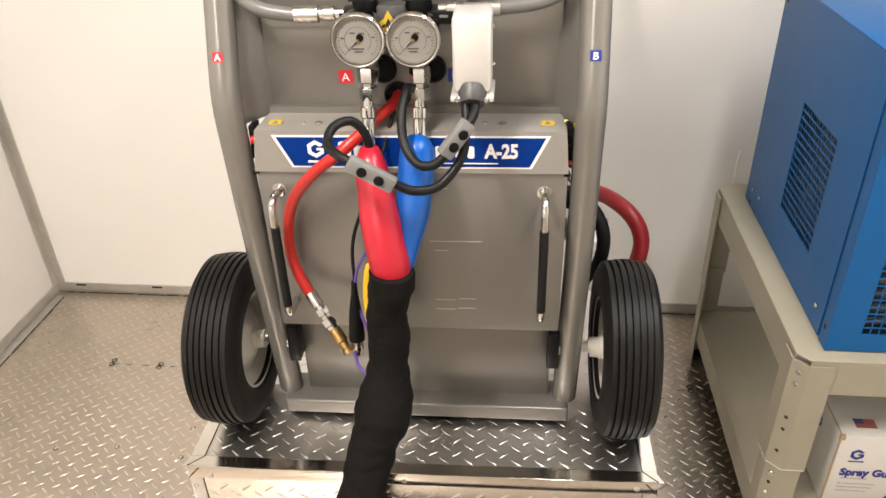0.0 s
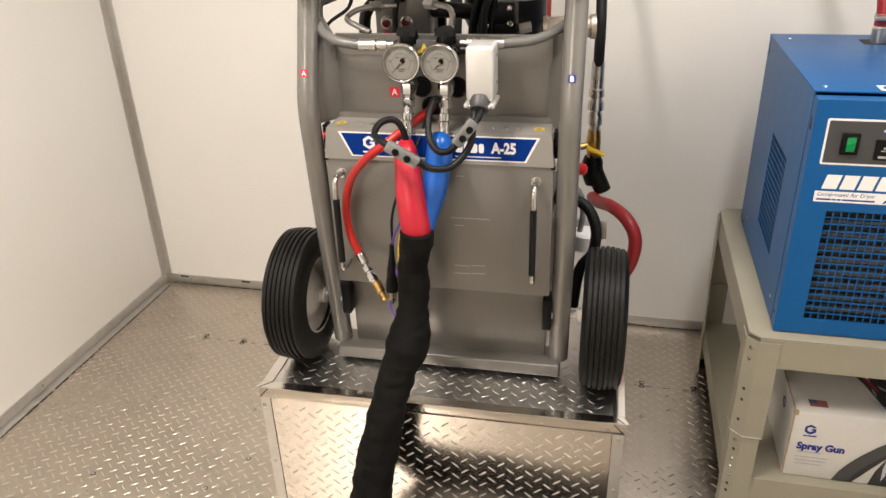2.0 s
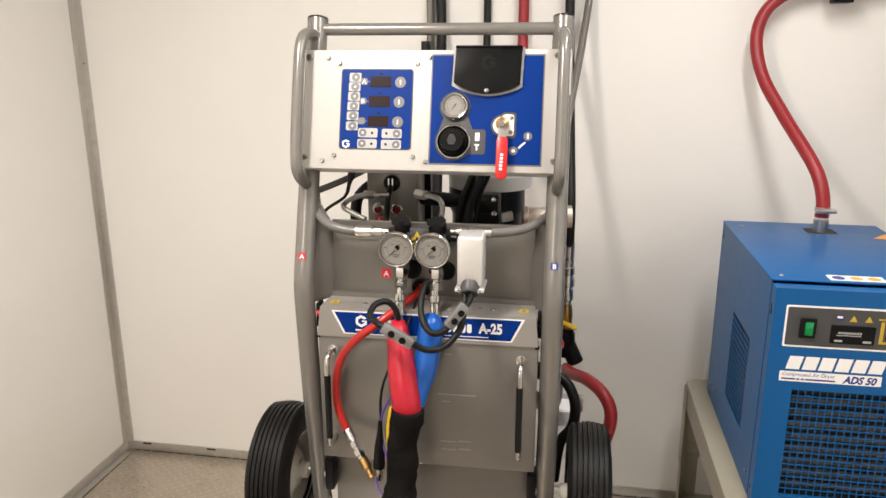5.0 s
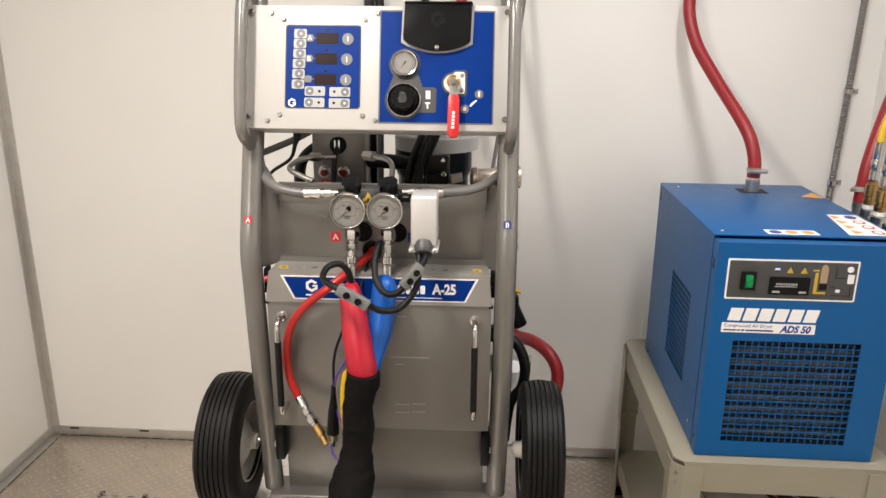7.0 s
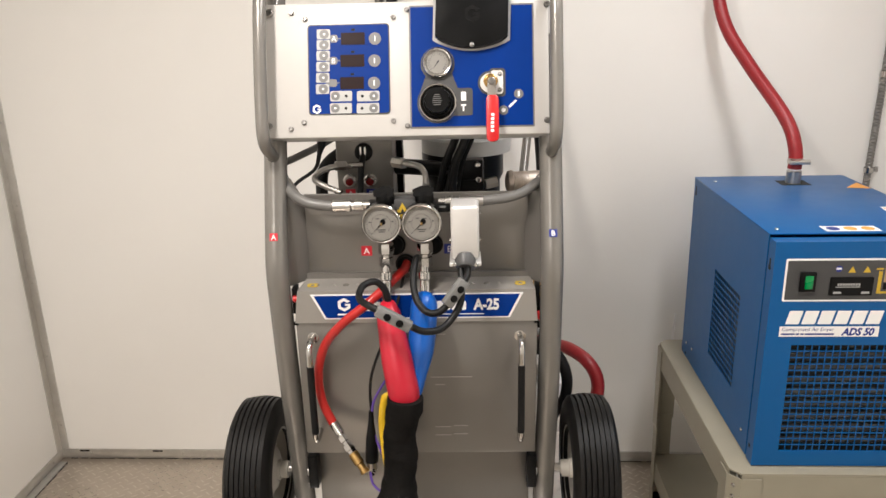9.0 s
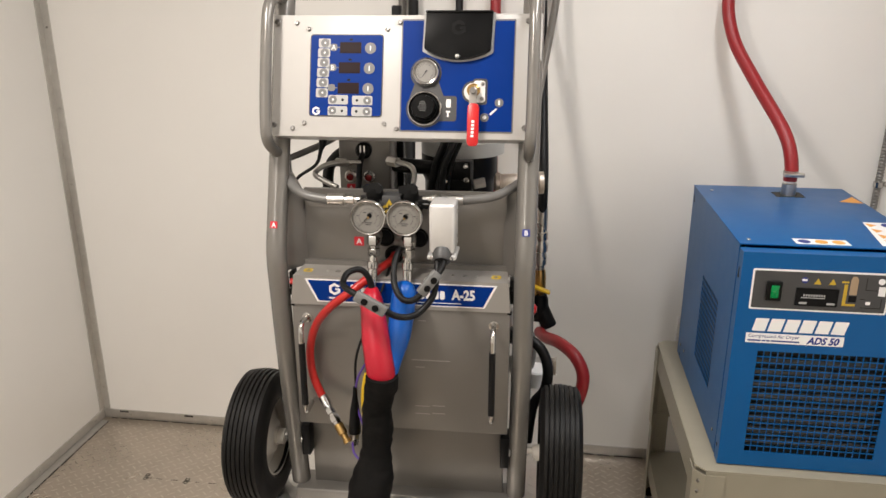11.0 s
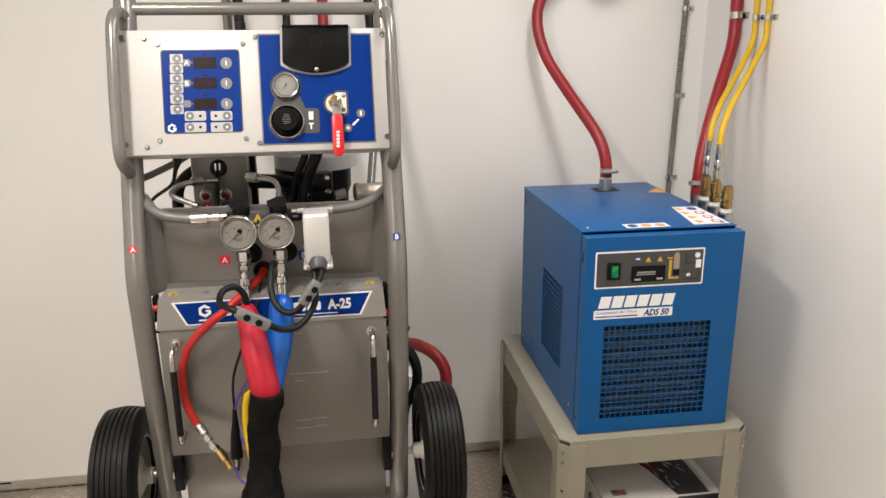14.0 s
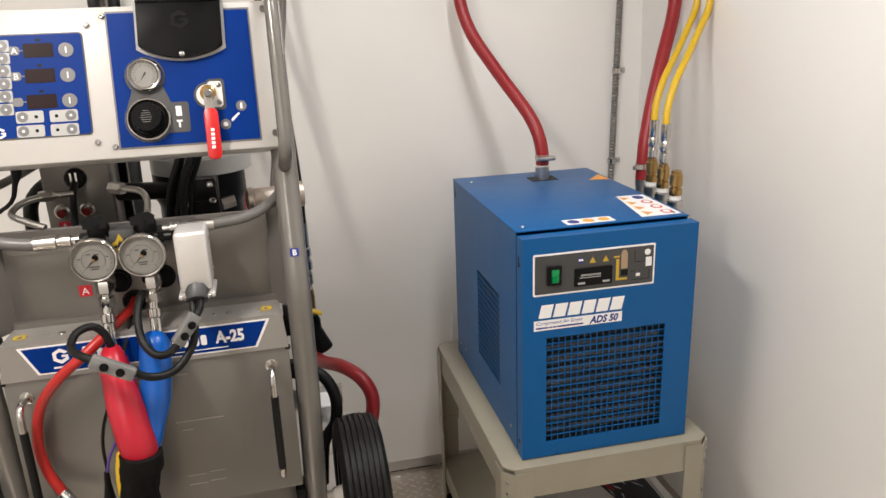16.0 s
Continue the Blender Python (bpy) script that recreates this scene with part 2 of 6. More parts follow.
def prism(outline, thick, m, bm=None):
    """A flat outline of (x, y), thick along +z, set by the matrix m."""
    out = bmesh.new()
    low = [out.verts.new((x, y, 0)) for x, y in outline]
    top = [out.verts.new((x, y, thick)) for x, y in outline]
    out.faces.new(low[::-1])
    out.faces.new(top)
    n = len(low)
    for k in range(n):
        out.faces.new((low[k], low[(k + 1) % n], top[(k + 1) % n], top[k]))
    out.transform(m)
    return merge(bm, out) if bm else out


def holed(u, v, thick, m):
    """A plate with one opening: u and v each four cuts, thick along +z."""
    out = bmesh.new()
    g = [[[out.verts.new((a, b, h)) for b in v] for a in u] for h in (0, thick)]
    for i in range(3):
        for j in range(3):
            if i == 1 and j == 1:
                continue
            out.faces.new((g[0][i][j], g[0][i][j + 1], g[0][i + 1][j + 1], g[0][i + 1][j]))
            out.faces.new((g[1][i][j], g[1][i + 1][j], g[1][i + 1][j + 1], g[1][i][j + 1]))
    ring = lambda lo, hi: [(i, lo) for i in range(lo, hi)] + [(hi, j) for j in range(lo, hi)] + [(i, hi) for i in range(hi, lo, -1)] + [(lo, j) for j in range(hi, lo, -1)]
    for r in (ring(0, 3), ring(1, 2)):
        for (i, j), (k, l) in zip(r, r[1:] + r[:1]):
            out.faces.new((g[0][i][j], g[0][k][l], g[1][k][l], g[1][i][j]))
    out.transform(m)
    return out


def rounded(x0, y0, x1, y1, r, n=4):
    pts = []
    for cx, cy, a0 in ((x1 - r, y1 - r, 0), (x0 + r, y1 - r, 90), (x0 + r, y0 + r, 180), (x1 - r, y0 + r, 270)):
        for k in range(n + 1):
            a = radians(a0 + 90 * k / n)
            pts.append((cx + r * math.cos(a), cy + r * math.sin(a)))
    return pts


def disc(x, y, r, n=20):
    return [(x + r * math.cos(2 * math.pi * k / n), y + r * math.sin(2 * math.pi * k / n)) for k in range(n)]


def writing(name, words, size, m, mat, parent, shear=0.0, wide=1.0, heavy=0.0, align="LEFT"):
    cu = bpy.data.curves.new(name, "FONT")
    cu.body, cu.size, cu.shear, cu.extrude, cu.offset, cu.align_x = words, size, shear, 0.0002, heavy, align
    cu.resolution_u = 3
    ob = bpy.data.objects.new(name, cu)
    scene.collection.objects.link(ob)
    me = bpy.data.meshes.new_from_object(ob.evaluated_get(bpy.context.evaluated_depsgraph_get()))
    bpy.data.objects.remove(ob)
    bm = bmesh.new()
    bm.from_mesh(me)
    bpy.data.meshes.remove(me)
    bm.transform(m @ Matrix.Diagonal((wide, 1, 1, 1)))
    return part(name, bm, mat, parent, smooth=False)


def screw(p, d, r=0.005, h=0.003, bm=None):
    return lathe(p, d, [(0, r * 1.0), (h * 0.4, r), (h * 0.9, r * 0.75), (h, r * 0.35), (h * 0.7, 0)], 12, bm)


def tread(x0, y0, x1, y1, m, pitch=0.0238, length=0.0225, width=0.0036, high=0.0016, skip=None):
    """Raised bars of tread plate, turned this way and that, as one mesh."""
    verts, faces = [], []
    lean = radians(38)
    ex, ey = pitch * math.cos(lean), pitch * math.sin(lean)
    nx, ny = int((x1 - x0) / ex), int((y1 - y0) / ey)
    for p in range(nx):
        for q in range(ny):
            if (p + q) % 2:
                continue
            x, y = x0 + (p + 0.5) * ex, y0 + (q + 0.5) * ey
            if skip and skip(x, y):
                continue
            a = lean if p % 2 else -lean
            ca, sa = math.cos(a), math.sin(a)
            l, w, b = length / 2, width / 2, len(verts)
            for u, v, h in ((-l, 0, 0), (-l * 0.5, -w, 0), (l * 0.5, -w, 0), (l, 0, 0), (l * 0.5, w, 0), (-l * 0.5, w, 0), (-l * 0.55, 0, high), (l * 0.55, 0, high)):
                verts.append(m @ Vector((x + u * ca - v * sa, y + u * sa + v * ca, h)))
            faces += [(b, b + 1, b + 6), (b + 1, b + 2, b + 7, b + 6), (b + 2, b + 3, b + 7), (b + 3, b + 4, b + 7), (b + 4, b + 5, b + 6, b + 7), (b + 5, b, b + 6)]
    me = bpy.data.meshes.new("tread")
    me.from_pydata([tuple(v) for v in verts], [], faces)
    me.polygons.foreach_set("use_smooth", [True] * len(me.polygons))
    return me


def tread_part(me, mat, parent, org=(0, 0, 0)):
    me.transform(Matrix.Translation(-Vector(org)))
    me.materials.append(mat)
    ob = new("tread_pattern", me)
    ob.parent = parent
    return tagged(ob, "raised diagonal aluminium tread bars", kind="stuff")


def logo_shape(x, y, s, m, bm=None):
    """A plain hexagonal ring with a notch."""
    out = bmesh.new()
    hexa = [(math.cos(math.pi / 6 + k * math.pi / 3), math.sin(math.pi / 6 + k * math.pi / 3)) for k in range(7)]
    for k in (0, 1, 2, 3, 4):
        (a, b), (c, d) = hexa[k], hexa[k + 1]
        prism([(x + s * p, y + s * q) for p, q in ((a, b), (c, d), (c * 0.55, d * 0.55), (a * 0.55, b * 0.55))], 0.0004, m, out)
    prism([(x + s * p, y + s * q) for p, q in ((0.1, 0.12), (0.86, 0.12), (0.86, -0.5), (0.5, -0.3), (0.5, -0.14), (0.1, -0.14))], 0.0004, m, out)
    return merge(bm, out) if bm else out


# ---- room ----
floor = structure("floor", box((X0, Y0, -0.04), (X1, Y1, 0)), FLOOR, "bare aluminium tread plate floor, scuffed and dull", "floor")
W = 0.06
wall_back = structure("wall_back", box((X0 - W, Y1, -0.04), (X1 + W, Y1 + W, TOP)), WALL, "glossy white plastic wall panel with soft reflections", "wall")
wall_left = structure("wall_left", box((X0 - W, Y0, -0.04), (X0, Y1, TOP)), WALL, "glossy white plastic wall panel", "wall")
wall_right = structure("wall_right", box((X1, Y0, -0.04), (X1 + W, Y1, TOP)), WALL, "glossy white plastic wall panel", "wall")
wall_front = structure("wall_front", box((X0 - W, Y0 - W, -0.04), (X1 + W, Y0, TOP)), WALL, "plain white wall panel", "wall")
structure("ceiling", box((X0 - W, Y0 - W, TOP), (X1 + W, Y1 + W, TOP + 0.06)), CEIL, "plain white ceiling", "ceiling")
# fittings out of view; the last one only houses the added fill
for lx, ly, lw, ll, le, tint in LAMPS:
    fix = thing("assumed_ceiling_light", (lx, ly, TOP), "slim white ceiling light fitting, assumed, out of view", "light", "ceiling lights")
    part("body", box((lx - lw / 2 - 0.02, ly - ll / 2 - 0.02, TOP - 0.045), (lx + lw / 2 + 0.02, ly + ll / 2 + 0.02, TOP), 0.004), WHITE, fix)
    part("diffuser", box((lx - lw / 2, ly - ll / 2, TOP - 0.05), (lx + lw / 2, ly + ll / 2, TOP - 0.0452)), DIFFUSER, fix)

# metal angle trims in the corner and along the floor
tr = box((X0, Y1 - 0.003, 0.034), (X0 + 0.026, Y1, TOP))
box((X0, Y1 - 0.026, 0.034), (X0 + 0.003, Y1 - 0.003, TOP), bm=tr)
corner = structure("trim_corner", tr, TRIM, "dull aluminium corner angle with joints", "trim")
tr = box((X0 + 0.003, Y1 - 0.004, 0), (X1, Y1, 0.033), 0.001)
structure("baseboard_back", tr, TRIM, "dull aluminium strip along the floor", "trim")
tr = box((X0, Y0, 0), (X0 + 0.004, Y1 - 0.004, 0.033), 0.001)
box((X0 + 0.004, Y0, 0), (X0 + 0.030, Y1 - 0.03, 0.0035), 0.001, bm=tr)
structure("baseboard_left", tr, TRIM, "dull aluminium strip along the floor", "trim")
rv = bmesh.new()
for k in range(9):
    screw((X0 + 0.014, Y1 - 0.003, 0.12 + 0.24 * k), (0, -1, 0), 0.004, 0.002, rv)
for k in range(7):
    screw((X0 + 0.004, Y1 - 0.06 - 0.3 * k, 0.018), (1, 0, 0), 0.004, 0.002, rv)
for k in range(8):
    screw((X0 + 0.1 + 0.3 * k, Y1 - 0.004, 0.018), (0, -1, 0), 0.004, 0.002, rv)
part("rivets", rv, ZINC, corner)
# plate joint across the floor, with rivets beside it
rng_ = random.Random(7)
gr = bmesh.new()


def dashes(along, at_, lo, hi, fill, half, low, high):
    """Short dark gaps in a row along x or y on the floor."""
    p = lo
    while p < hi:
        q = min(hi, p + 0.012 + rng_.random() * 0.05 * fill)
        o = at_ + (rng_.random() - 0.5) * 0.001
        if along == "y":
            box((o - half, p, 0.0004), (o + half, q, 0.0012), bm=gr)
        else:
            box((p, o - half, 0.0004), (q, o + half, 0.0012), bm=gr)
        p = q + low + rng_.random() * high


dashes("y", X0 + 0.0316, 0.6, Y1 - 0.03, 1.4, 0.0013, 0.002, 0.012)
dashes("x", Y1 - 0.0062, X0 + 0.03, X1 - 0.01, 1.6, 0.0013, 0.003, 0.012)
dashes("x", 1.683, -0.69, -0.40, 0.2, 0.0007, 0.012, 0.02)
dashes("x", 1.683, 0.64, 0.80, 0.2, 0.0007, 0.012, 0.02)
for x, y in ((-0.689, 1.689), (-0.557, 1.684), (0.66, 1.69), (0.80, 1.69)):
    for dy in (-0.008, 0.008):
        lathe((x, y + dy, 0.0004), (0, 0, 1), [(0, 0.0075), (0.0006, 0.0075), (0.0006, 0.0045), (0, 0.0045)], 14, gr, close=False)
for x in (-0.94, -0.70):
    box((x - 0.016, Y1 - 0.0045, 0.024), (x + 0.016, Y1 - 0.0038, 0.030), bm=gr)
for x, y in ((-0.658, 1.076), (-0.373, 1.38), (-0.357, 1.086), (-0.675, 1.384), (-0.535, 1.40), (-0.30, 1.20), (0.70, 1.25), (0.66, 1.55), (-0.38, 1.47)):
    lathe((x, y, 0.0002), (0, 0, 1), [(0, 0.0062), (0.0006, 0.0058), (0.0006, 0)], 12, gr)
part("joints", gr, GAP_DARK, floor, smooth=False)
rv = bmesh.new()
for x, y in ((-0.658, 1.076), (-0.373, 1.38), (-0.357, 1.086), (-0.675, 1.384), (-0.535, 1.40), (-0.30, 1.20), (0.70, 1.25), (0.66, 1.55), (-0.38, 1.47)):
    lathe((x, y, 0.0006), (0, 0, 1), [(0, 0.0042), (0.001, 0.004), (0.0015, 0.0015), (0.0010, 0)], 12, rv)
part("rivets", rv, TRIM, floor)

# ---- tread plate stand ----
SX0, SX1, SY0, SY1, SZ = -0.1455, 0.587, 1.0495, 1.56, 0.365
SO = (0.226, 1.3, 0)
stand = thing("plate_stand", SO, "shiny aluminium tread plate box stand with riveted edge angles", "stand", turn=1.7)
part("core", box((SX0 + 0.004, SY0 + 0.004, 0), (SX1 - 0.004, SY1, SZ - 0.002)), ALU, stand)
part("top_plate", box((SX0, SY0, SZ - 0.003), (SX1, SY1, SZ - 0.0005)), ALU, stand)
part("front_plate", box((SX0 + 0.003, SY0 + 0.0012, 0.001), (SX1 - 0.003, SY0 + 0.004, SZ - 0.004)), ALU_TOP, stand)
for nm, xa, xb in (("edge_angle", SX0 - 0.001, SX0 + 0.02), ("edge_angle", SX1 - 0.02, SX1 + 0.001)):
    e = box((xa, SY0 - 0.001, 0.001), (xb, SY0 + 0.001, SZ - 0.024))
    side = xa if xa < 0 else xb
    box((side - 0.001, SY0 + 0.001, 0.001), (side + 0.001, SY0 + 0.022, SZ - 0.024), bm=e)
    part(nm, e, TRIM, stand)
    e = box((xa, SY0 + 0.022, SZ - 0.0004), (xb, SY1, SZ + 0.0014))
    box((side - 0.0012, SY0 + 0.022, SZ - 0.022), (side + 0.0012, SY1, SZ - 0.0004), bm=e)
    part(nm, e, ALU_TOP, stand)
e = box((SX0 - 0.001, SY0 - 0.0012, SZ - 0.0235), (SX1 + 0.001, SY0 + 0.001, SZ + 0.0014), 0.0006)
box((SX0 - 0.001, SY0 + 0.001, SZ - 0.0004), (SX1 + 0.001, SY0 + 0.0215, SZ + 0.0014), bm=e)
part("edge_angle", e, ALU_TOP, stand)
for x, z in ((SX0 + 0.034, SZ - 0.018), (0.20, SZ - 0.014), (SX1 - 0.03, SZ - 0.012), (SX0 + 0.006, SZ - 0.043), (SX0 + 0.008, 0.17), (SX1 - 0.008, 0.2), (SX1 - 0.008, SZ - 0.035)):
    part("rivet", screw((x, SY0 - 0.001, z), (0, -1, 0), 0.0045, 0.0025), ZINC, stand)
for xs, ix in ((SX0, 1), (SX1, -1)):
    M = Matrix.Translation((xs, SY0, SZ + 0.0014)) @ Matrix.Diagonal((ix, 1, 1, 1))
    part("joint_gap", prism([(-0.001, -0.0005), (0.0215, 0.021), (0.0203, 0.0222), (-0.001, 0.002)], 0.0003, M), GAP_DARK, stand, smooth=False)
    part("joint_gap", box((xs + ix * 0.0205 - 0.0007, SY0 + 0.022, SZ), (xs + ix * 0.0205 + 0.0007, SY1, SZ + 0.0006)), GAP_DARK, stand)
    part("joint_gap", box((xs + ix * 0.0205 - 0.0006, SY0 + 0.0006, 0.004), (xs + ix * 0.0205 + 0.0006, SY0 + 0.0014, SZ - 0.026)), GAP_DARK, stand)
    part("joint_gap", prism([(-0.002, SZ - 0.022), (-0.002, SZ - 0.025), (0.019, SZ - 0.0015), (0.017, SZ - 0.0005)], 0.0004, Matrix.Translation((xs, SY0 - 0.0012, 0)) @ Matrix.Diagonal((ix, 1, 1, 1)) @ pose(0, 0, 0, 90)), GAP_DARK, stand, smooth=False)
for xs, ix in ((SX0, 1), (SX1, -1)):
    M = Matrix.Translation((xs, SY0, SZ - 0.002)) @ Matrix.Diagonal((ix, 1, 1, 1))
    part("corner_ear", prism([(0.004, -0.001), (-0.009, 0.001), (-0.0015, 0.018)], 0.0028, M), ALU_TOP, stand)
me = tread(SX0 + 0.022, SY0 + 0.024, SX1 - 0.022, SY1 - 0.02, Matrix.Translation((0, 0, SZ - 0.0005)))
tread_part(me, ALU, stand, SO)
me = tread(SX0 + 0.022, 0.004, SX1 - 0.022, SZ - 0.026, Matrix.Translation((0, SY0 + 0.0012, 0)) @ pose(0, 0, 0, 90))
tread_part(me, ALU, stand, SO)

# ---- proportioner on wheels ----
MO = (0.226, 1.17, SZ)
mach = thing("spray_proportioner", MO, "grey wheeled spray proportioner with tubular frame and white control panel", "spray machine", turn=1.2)
CX = 0.226


def tube_y(z):
    return 1.20 - 0.045 * (z - 0.40) / 0.53 if z < 0.93 else 1.155 + (z - 0.93) * 0.327


for sx in (-1, 1):
    x = CX + sx * 0.2350
    pts = [(x - sx * 0.004, tube_y(0.405), 0.405), (x - sx * 0.003, tube_y(0.5), 0.5), (x, tube_y(0.7), 0.7), (x, tube_y(0.86), 0.86), (x, 1.158, 0.93), (x, tube_y(1.0), 1.0), (x, tube_y(1.2), 1.2), (x, tube_y(1.39), 1.39), (x, tube_y(1.420), 1.420)]
    tb = part("frame_tube", sweep(pts, 0.0195, 24, 0.02), GREY_TUBE, mach)
    part("end_cap", lathe((x, tube_y(1.419), 1.419), (0, 0.31, 0.95), [(0, 0.0200), (0.003, 0.0198), (0.0045, 0.017), (0.0045, 0)], 24), BLACK, tb, "black plastic end cap")
    lx = x
    lp = [(lx, tube_y(1.388) - 0.005, 1.388), (lx, tube_y(1.388) - 0.050, 1.394), (lx + sx * 0.003, tube_y(1.372) - 0.082, 1.376), (lx + sx * 0.003, tube_y(1.30) - 0.087, 1.30), (lx + sx * 0.003, tube_y(1.2) - 0.080, 1.20), (lx + sx * 0.002, tube_y(1.15) - 0.068, 1.150), (lx, tube_y(1.12) - 0.03, 1.124), (lx, tube_y(1.11) - 0.004, 1.115)]
    part("side_handle", sweep(lp, 0.0105, 16, 0.008), GREY_TUBE, mach)
    # bent cheek plate closing the gap between tube and back plate
    cheek = bmesh.new()
    lo_, hi_ = [], []
    for zz, f in ((0.892, 0.0), (1.00, 0.0), (1.048, 0.35), (1.075, 0.8)):
        xo, yo = CX + sx * 0.2310, tube_y(max(zz, 0.93)) + 0.006
        xi, yi = CX + sx * (0.188 + 0.034 * f), 1.2205 + 0.002 * f
        lo_.append([cheek.verts.new((xo, yo, zz)), cheek.verts.new((xi, yi, zz))])
        hi_.append([cheek.verts.new((xo, yo + 0.0025, zz)), cheek.verts.new((xi, yi + 0.0025, zz))])
    for j in range(3):
        for r in (lo_, hi_):
            cheek.faces.new((r[j][0], r[j][1], r[j + 1][1], r[j + 1][0]))
        for e_ in (0, 1):
            cheek.faces.new((lo_[j][e_], lo_[j + 1][e_], hi_[j + 1][e_], hi_[j][e_]))
    for j in (0, 3):
        cheek.faces.new((lo_[j][0], lo_[j][1], hi_[j][1], hi_[j][0]))
    part("cheek_plate", cheek, GREY, mach)
    # axle stub, nut and black bracket
    part("axle", rod((CX + sx * 0.215, 1.198, SZ + 0.145), (CX + sx * 0.335, 1.198, SZ + 0.145), 0.008), ZINC, mach)
    part("axle_bracket", box((CX + sx * 0.2065 - 0.009, 1.170, 0.483), (CX + sx * 0.2065 + 0.009, 1.2115, 0.552), 0.002), BLACK, mach)
    part("axle_nut", rod((CX + sx * 0.203, 1.180, 0.515), (CX + sx * 0.219, 1.180, 0.515), 0.0085, bevel=0.002), ZINC, mach)
    part("collar", rod((CX + sx * 0.262, 1.198, SZ + 0.145), (CX + sx * 0.285, 1.198, SZ + 0.145), 0.013, bevel=0.002), RIM, mach)
    # wheel
    wx, wz, R = CX + 0.003 + sx * 0.313, SZ + 0.1425, 0.141
    prof = [(-0.034, 0.078), (-0.040, 0.086), (-0.0415, 0.108), (-0.039, 0.127), (-0.034, 0.134)]
    for k in range(7):
        a = -0.029 + 0.058 * k / 6
        hr = R - 0.004 * abs(k - 3) ** 1.5 / 5
        prof += [(a - 0.0034, hr), (a + 0.0030, hr), (a + 0.0038, hr - 0.0045), (a + 0.0054, hr - 0.0045)]
    prof = prof[:-2] + [(0.034, 0.134), (0.039, 0.127), (0.0415, 0.108), (0.040, 0.086), (0.034, 0.078), (-0.034, 0.078)]
    wh = part("wheel", lathe((wx, 1.198, wz), (1, 0, 0), prof, 64, close=False), TYRE, mach, "black ribbed rubber wheel")
    inner = -sx
    part("rim", lathe((wx, 1.198, wz), (inner, 0, 0), [(0.036, 0.077), (0.037, 0.081), (0.033, 0.0825), (0.028, 0.078), (0.020, 0.071), (0.014, 0.062), (0.018, 0.048), (0.027, 0.036), (0.030, 0.028), (0.030, 0.0), (-0.03, 0.0), (-0.03, 0.072), (-0.036, 0.0815), (0.0, 0.0825), (0.034, 0.0825)], 48, close=False), RIM, wh, "cream painted steel rim")
    part("hub", lathe((wx, 1.198, wz), (inner, 0, 0), [(0.029, 0.019), (0.036, 0.019), (0.037, 0.0165), (0.050, 0.016), (0.051, 0.013), (0.051, 0)], 24), RIM, wh)

part("crossbar", rod((CX - 0.2350, tube_y(1.400), 1.401), (CX + 0.2350, tube_y(1.400), 1.401), 0.0115), GREY_TUBE, mach)
# lower cabinet
part("cabinet_body", box((0.03, 1.212, 0.405), (0.422, 1.43, 0.888), 0.003), GREY, mach)
part("lower_panel", box((0.026, 1.198, 0.402), (0.430, 1.211, 0.560), 0.003), GREY, mach)
dr = box((0.016, 1.152, 0.572), (0.437, 1.1685, 0.834), 0.0025)
box((0.020, 1.1660, 0.5725), (0.433, 1.2115, 0.8335), bm=dr)
door = part("door", dr, GREY, mach)
fb = box((-0.008, 1.164, 0.376), (0.462, 1.236, 0.404), 0.004, seg=3)
part("foot_bar", fb, GREY, mach)
for x in (0.02, 0.43):
    part("foot", box((x - 0.02, 1.18, SZ + 0.0015), (x + 0.02, 1.22, 0.378), 0.002), BLACK_RUBBER, mach)
# thin pale lines across the door front
for x0, x1, z in ((0.249, 0.323, 0.726), (0.262, 0.277, 0.809), (0.255, 0.284, 0.626), (0.255, 0.284, 0.609), (0.289, 0.314, 0.628), (0.289, 0.314, 0.611), (0.257, 0.274, 0.711)):
    part("door_line", box((x0, 1.1514, z - 0.0008), (x1, 1.1526, z + 0.0008)), PALE_LINE, door)
for sx in (-1, 1):
    x = CX + sx * 0.181
    g = sweep([(x, 1.150, 0.805), (x, 1.122, 0.808), (x, 1.110, 0.799), (x, 1.108, 0.785), (x, 1.108, 0.770)], 0.0052, 14, 0.004)
    h = part("handle", g, STEEL, door, "chrome handle with black grip")
    part("grip", rod((x, 1.108, 0.771), (x, 1.108, 0.640), 0.0062, bevel=0.001), BLACK_RUBBER, h)
    part("handle_foot", sweep([(x, 1.108, 0.640), (x, 1.109, 0.628), (x, 1.120, 0.620), (x, 1.151, 0.622)], 0.0052, 14, 0.004), STEEL, h)
    part("washer", lathe((x, 1.1525, 0.805), (0, -1, 0), [(0, 0.010), (0.002, 0.010), (0.0025, 0.008)], 16), STEEL, h)
# header band: front face and sloping ledge
hb = bmesh.new()
front = [(0.016, 0.834), (0.437, 0.834), (0.432, 0.893), (0.024, 0.893)]
prism(front, 0.018, Matrix.Translation((0, 1.166, 0)) @ pose(0, 0, 0, 90) , hb)
hd = part("header_band", hb, GREY_LIGHT, mach, "pale grey header band")
led = bmesh.new()
v = [led.verts.new(p) for p in ((0.024, 1.149, 0.893), (0.432, 1.149, 0.893), (0.428, 1.212, 0.896), (0.030, 1.212, 0.896), (0.024, 1.149, 0.888), (0.432, 1.149, 0.888), (0.428, 1.212, 0.889), (0.030, 1.212, 0.889))]
for f in ((0, 1, 2, 3), (4, 7, 6, 5), (0, 4, 5, 1), (1, 5, 6, 2), (2, 6, 7, 3), (3, 7, 4, 0)):
    led.faces.new([v[k] for k in f])
part("ledge", led, GREY_LIGHT, mach)
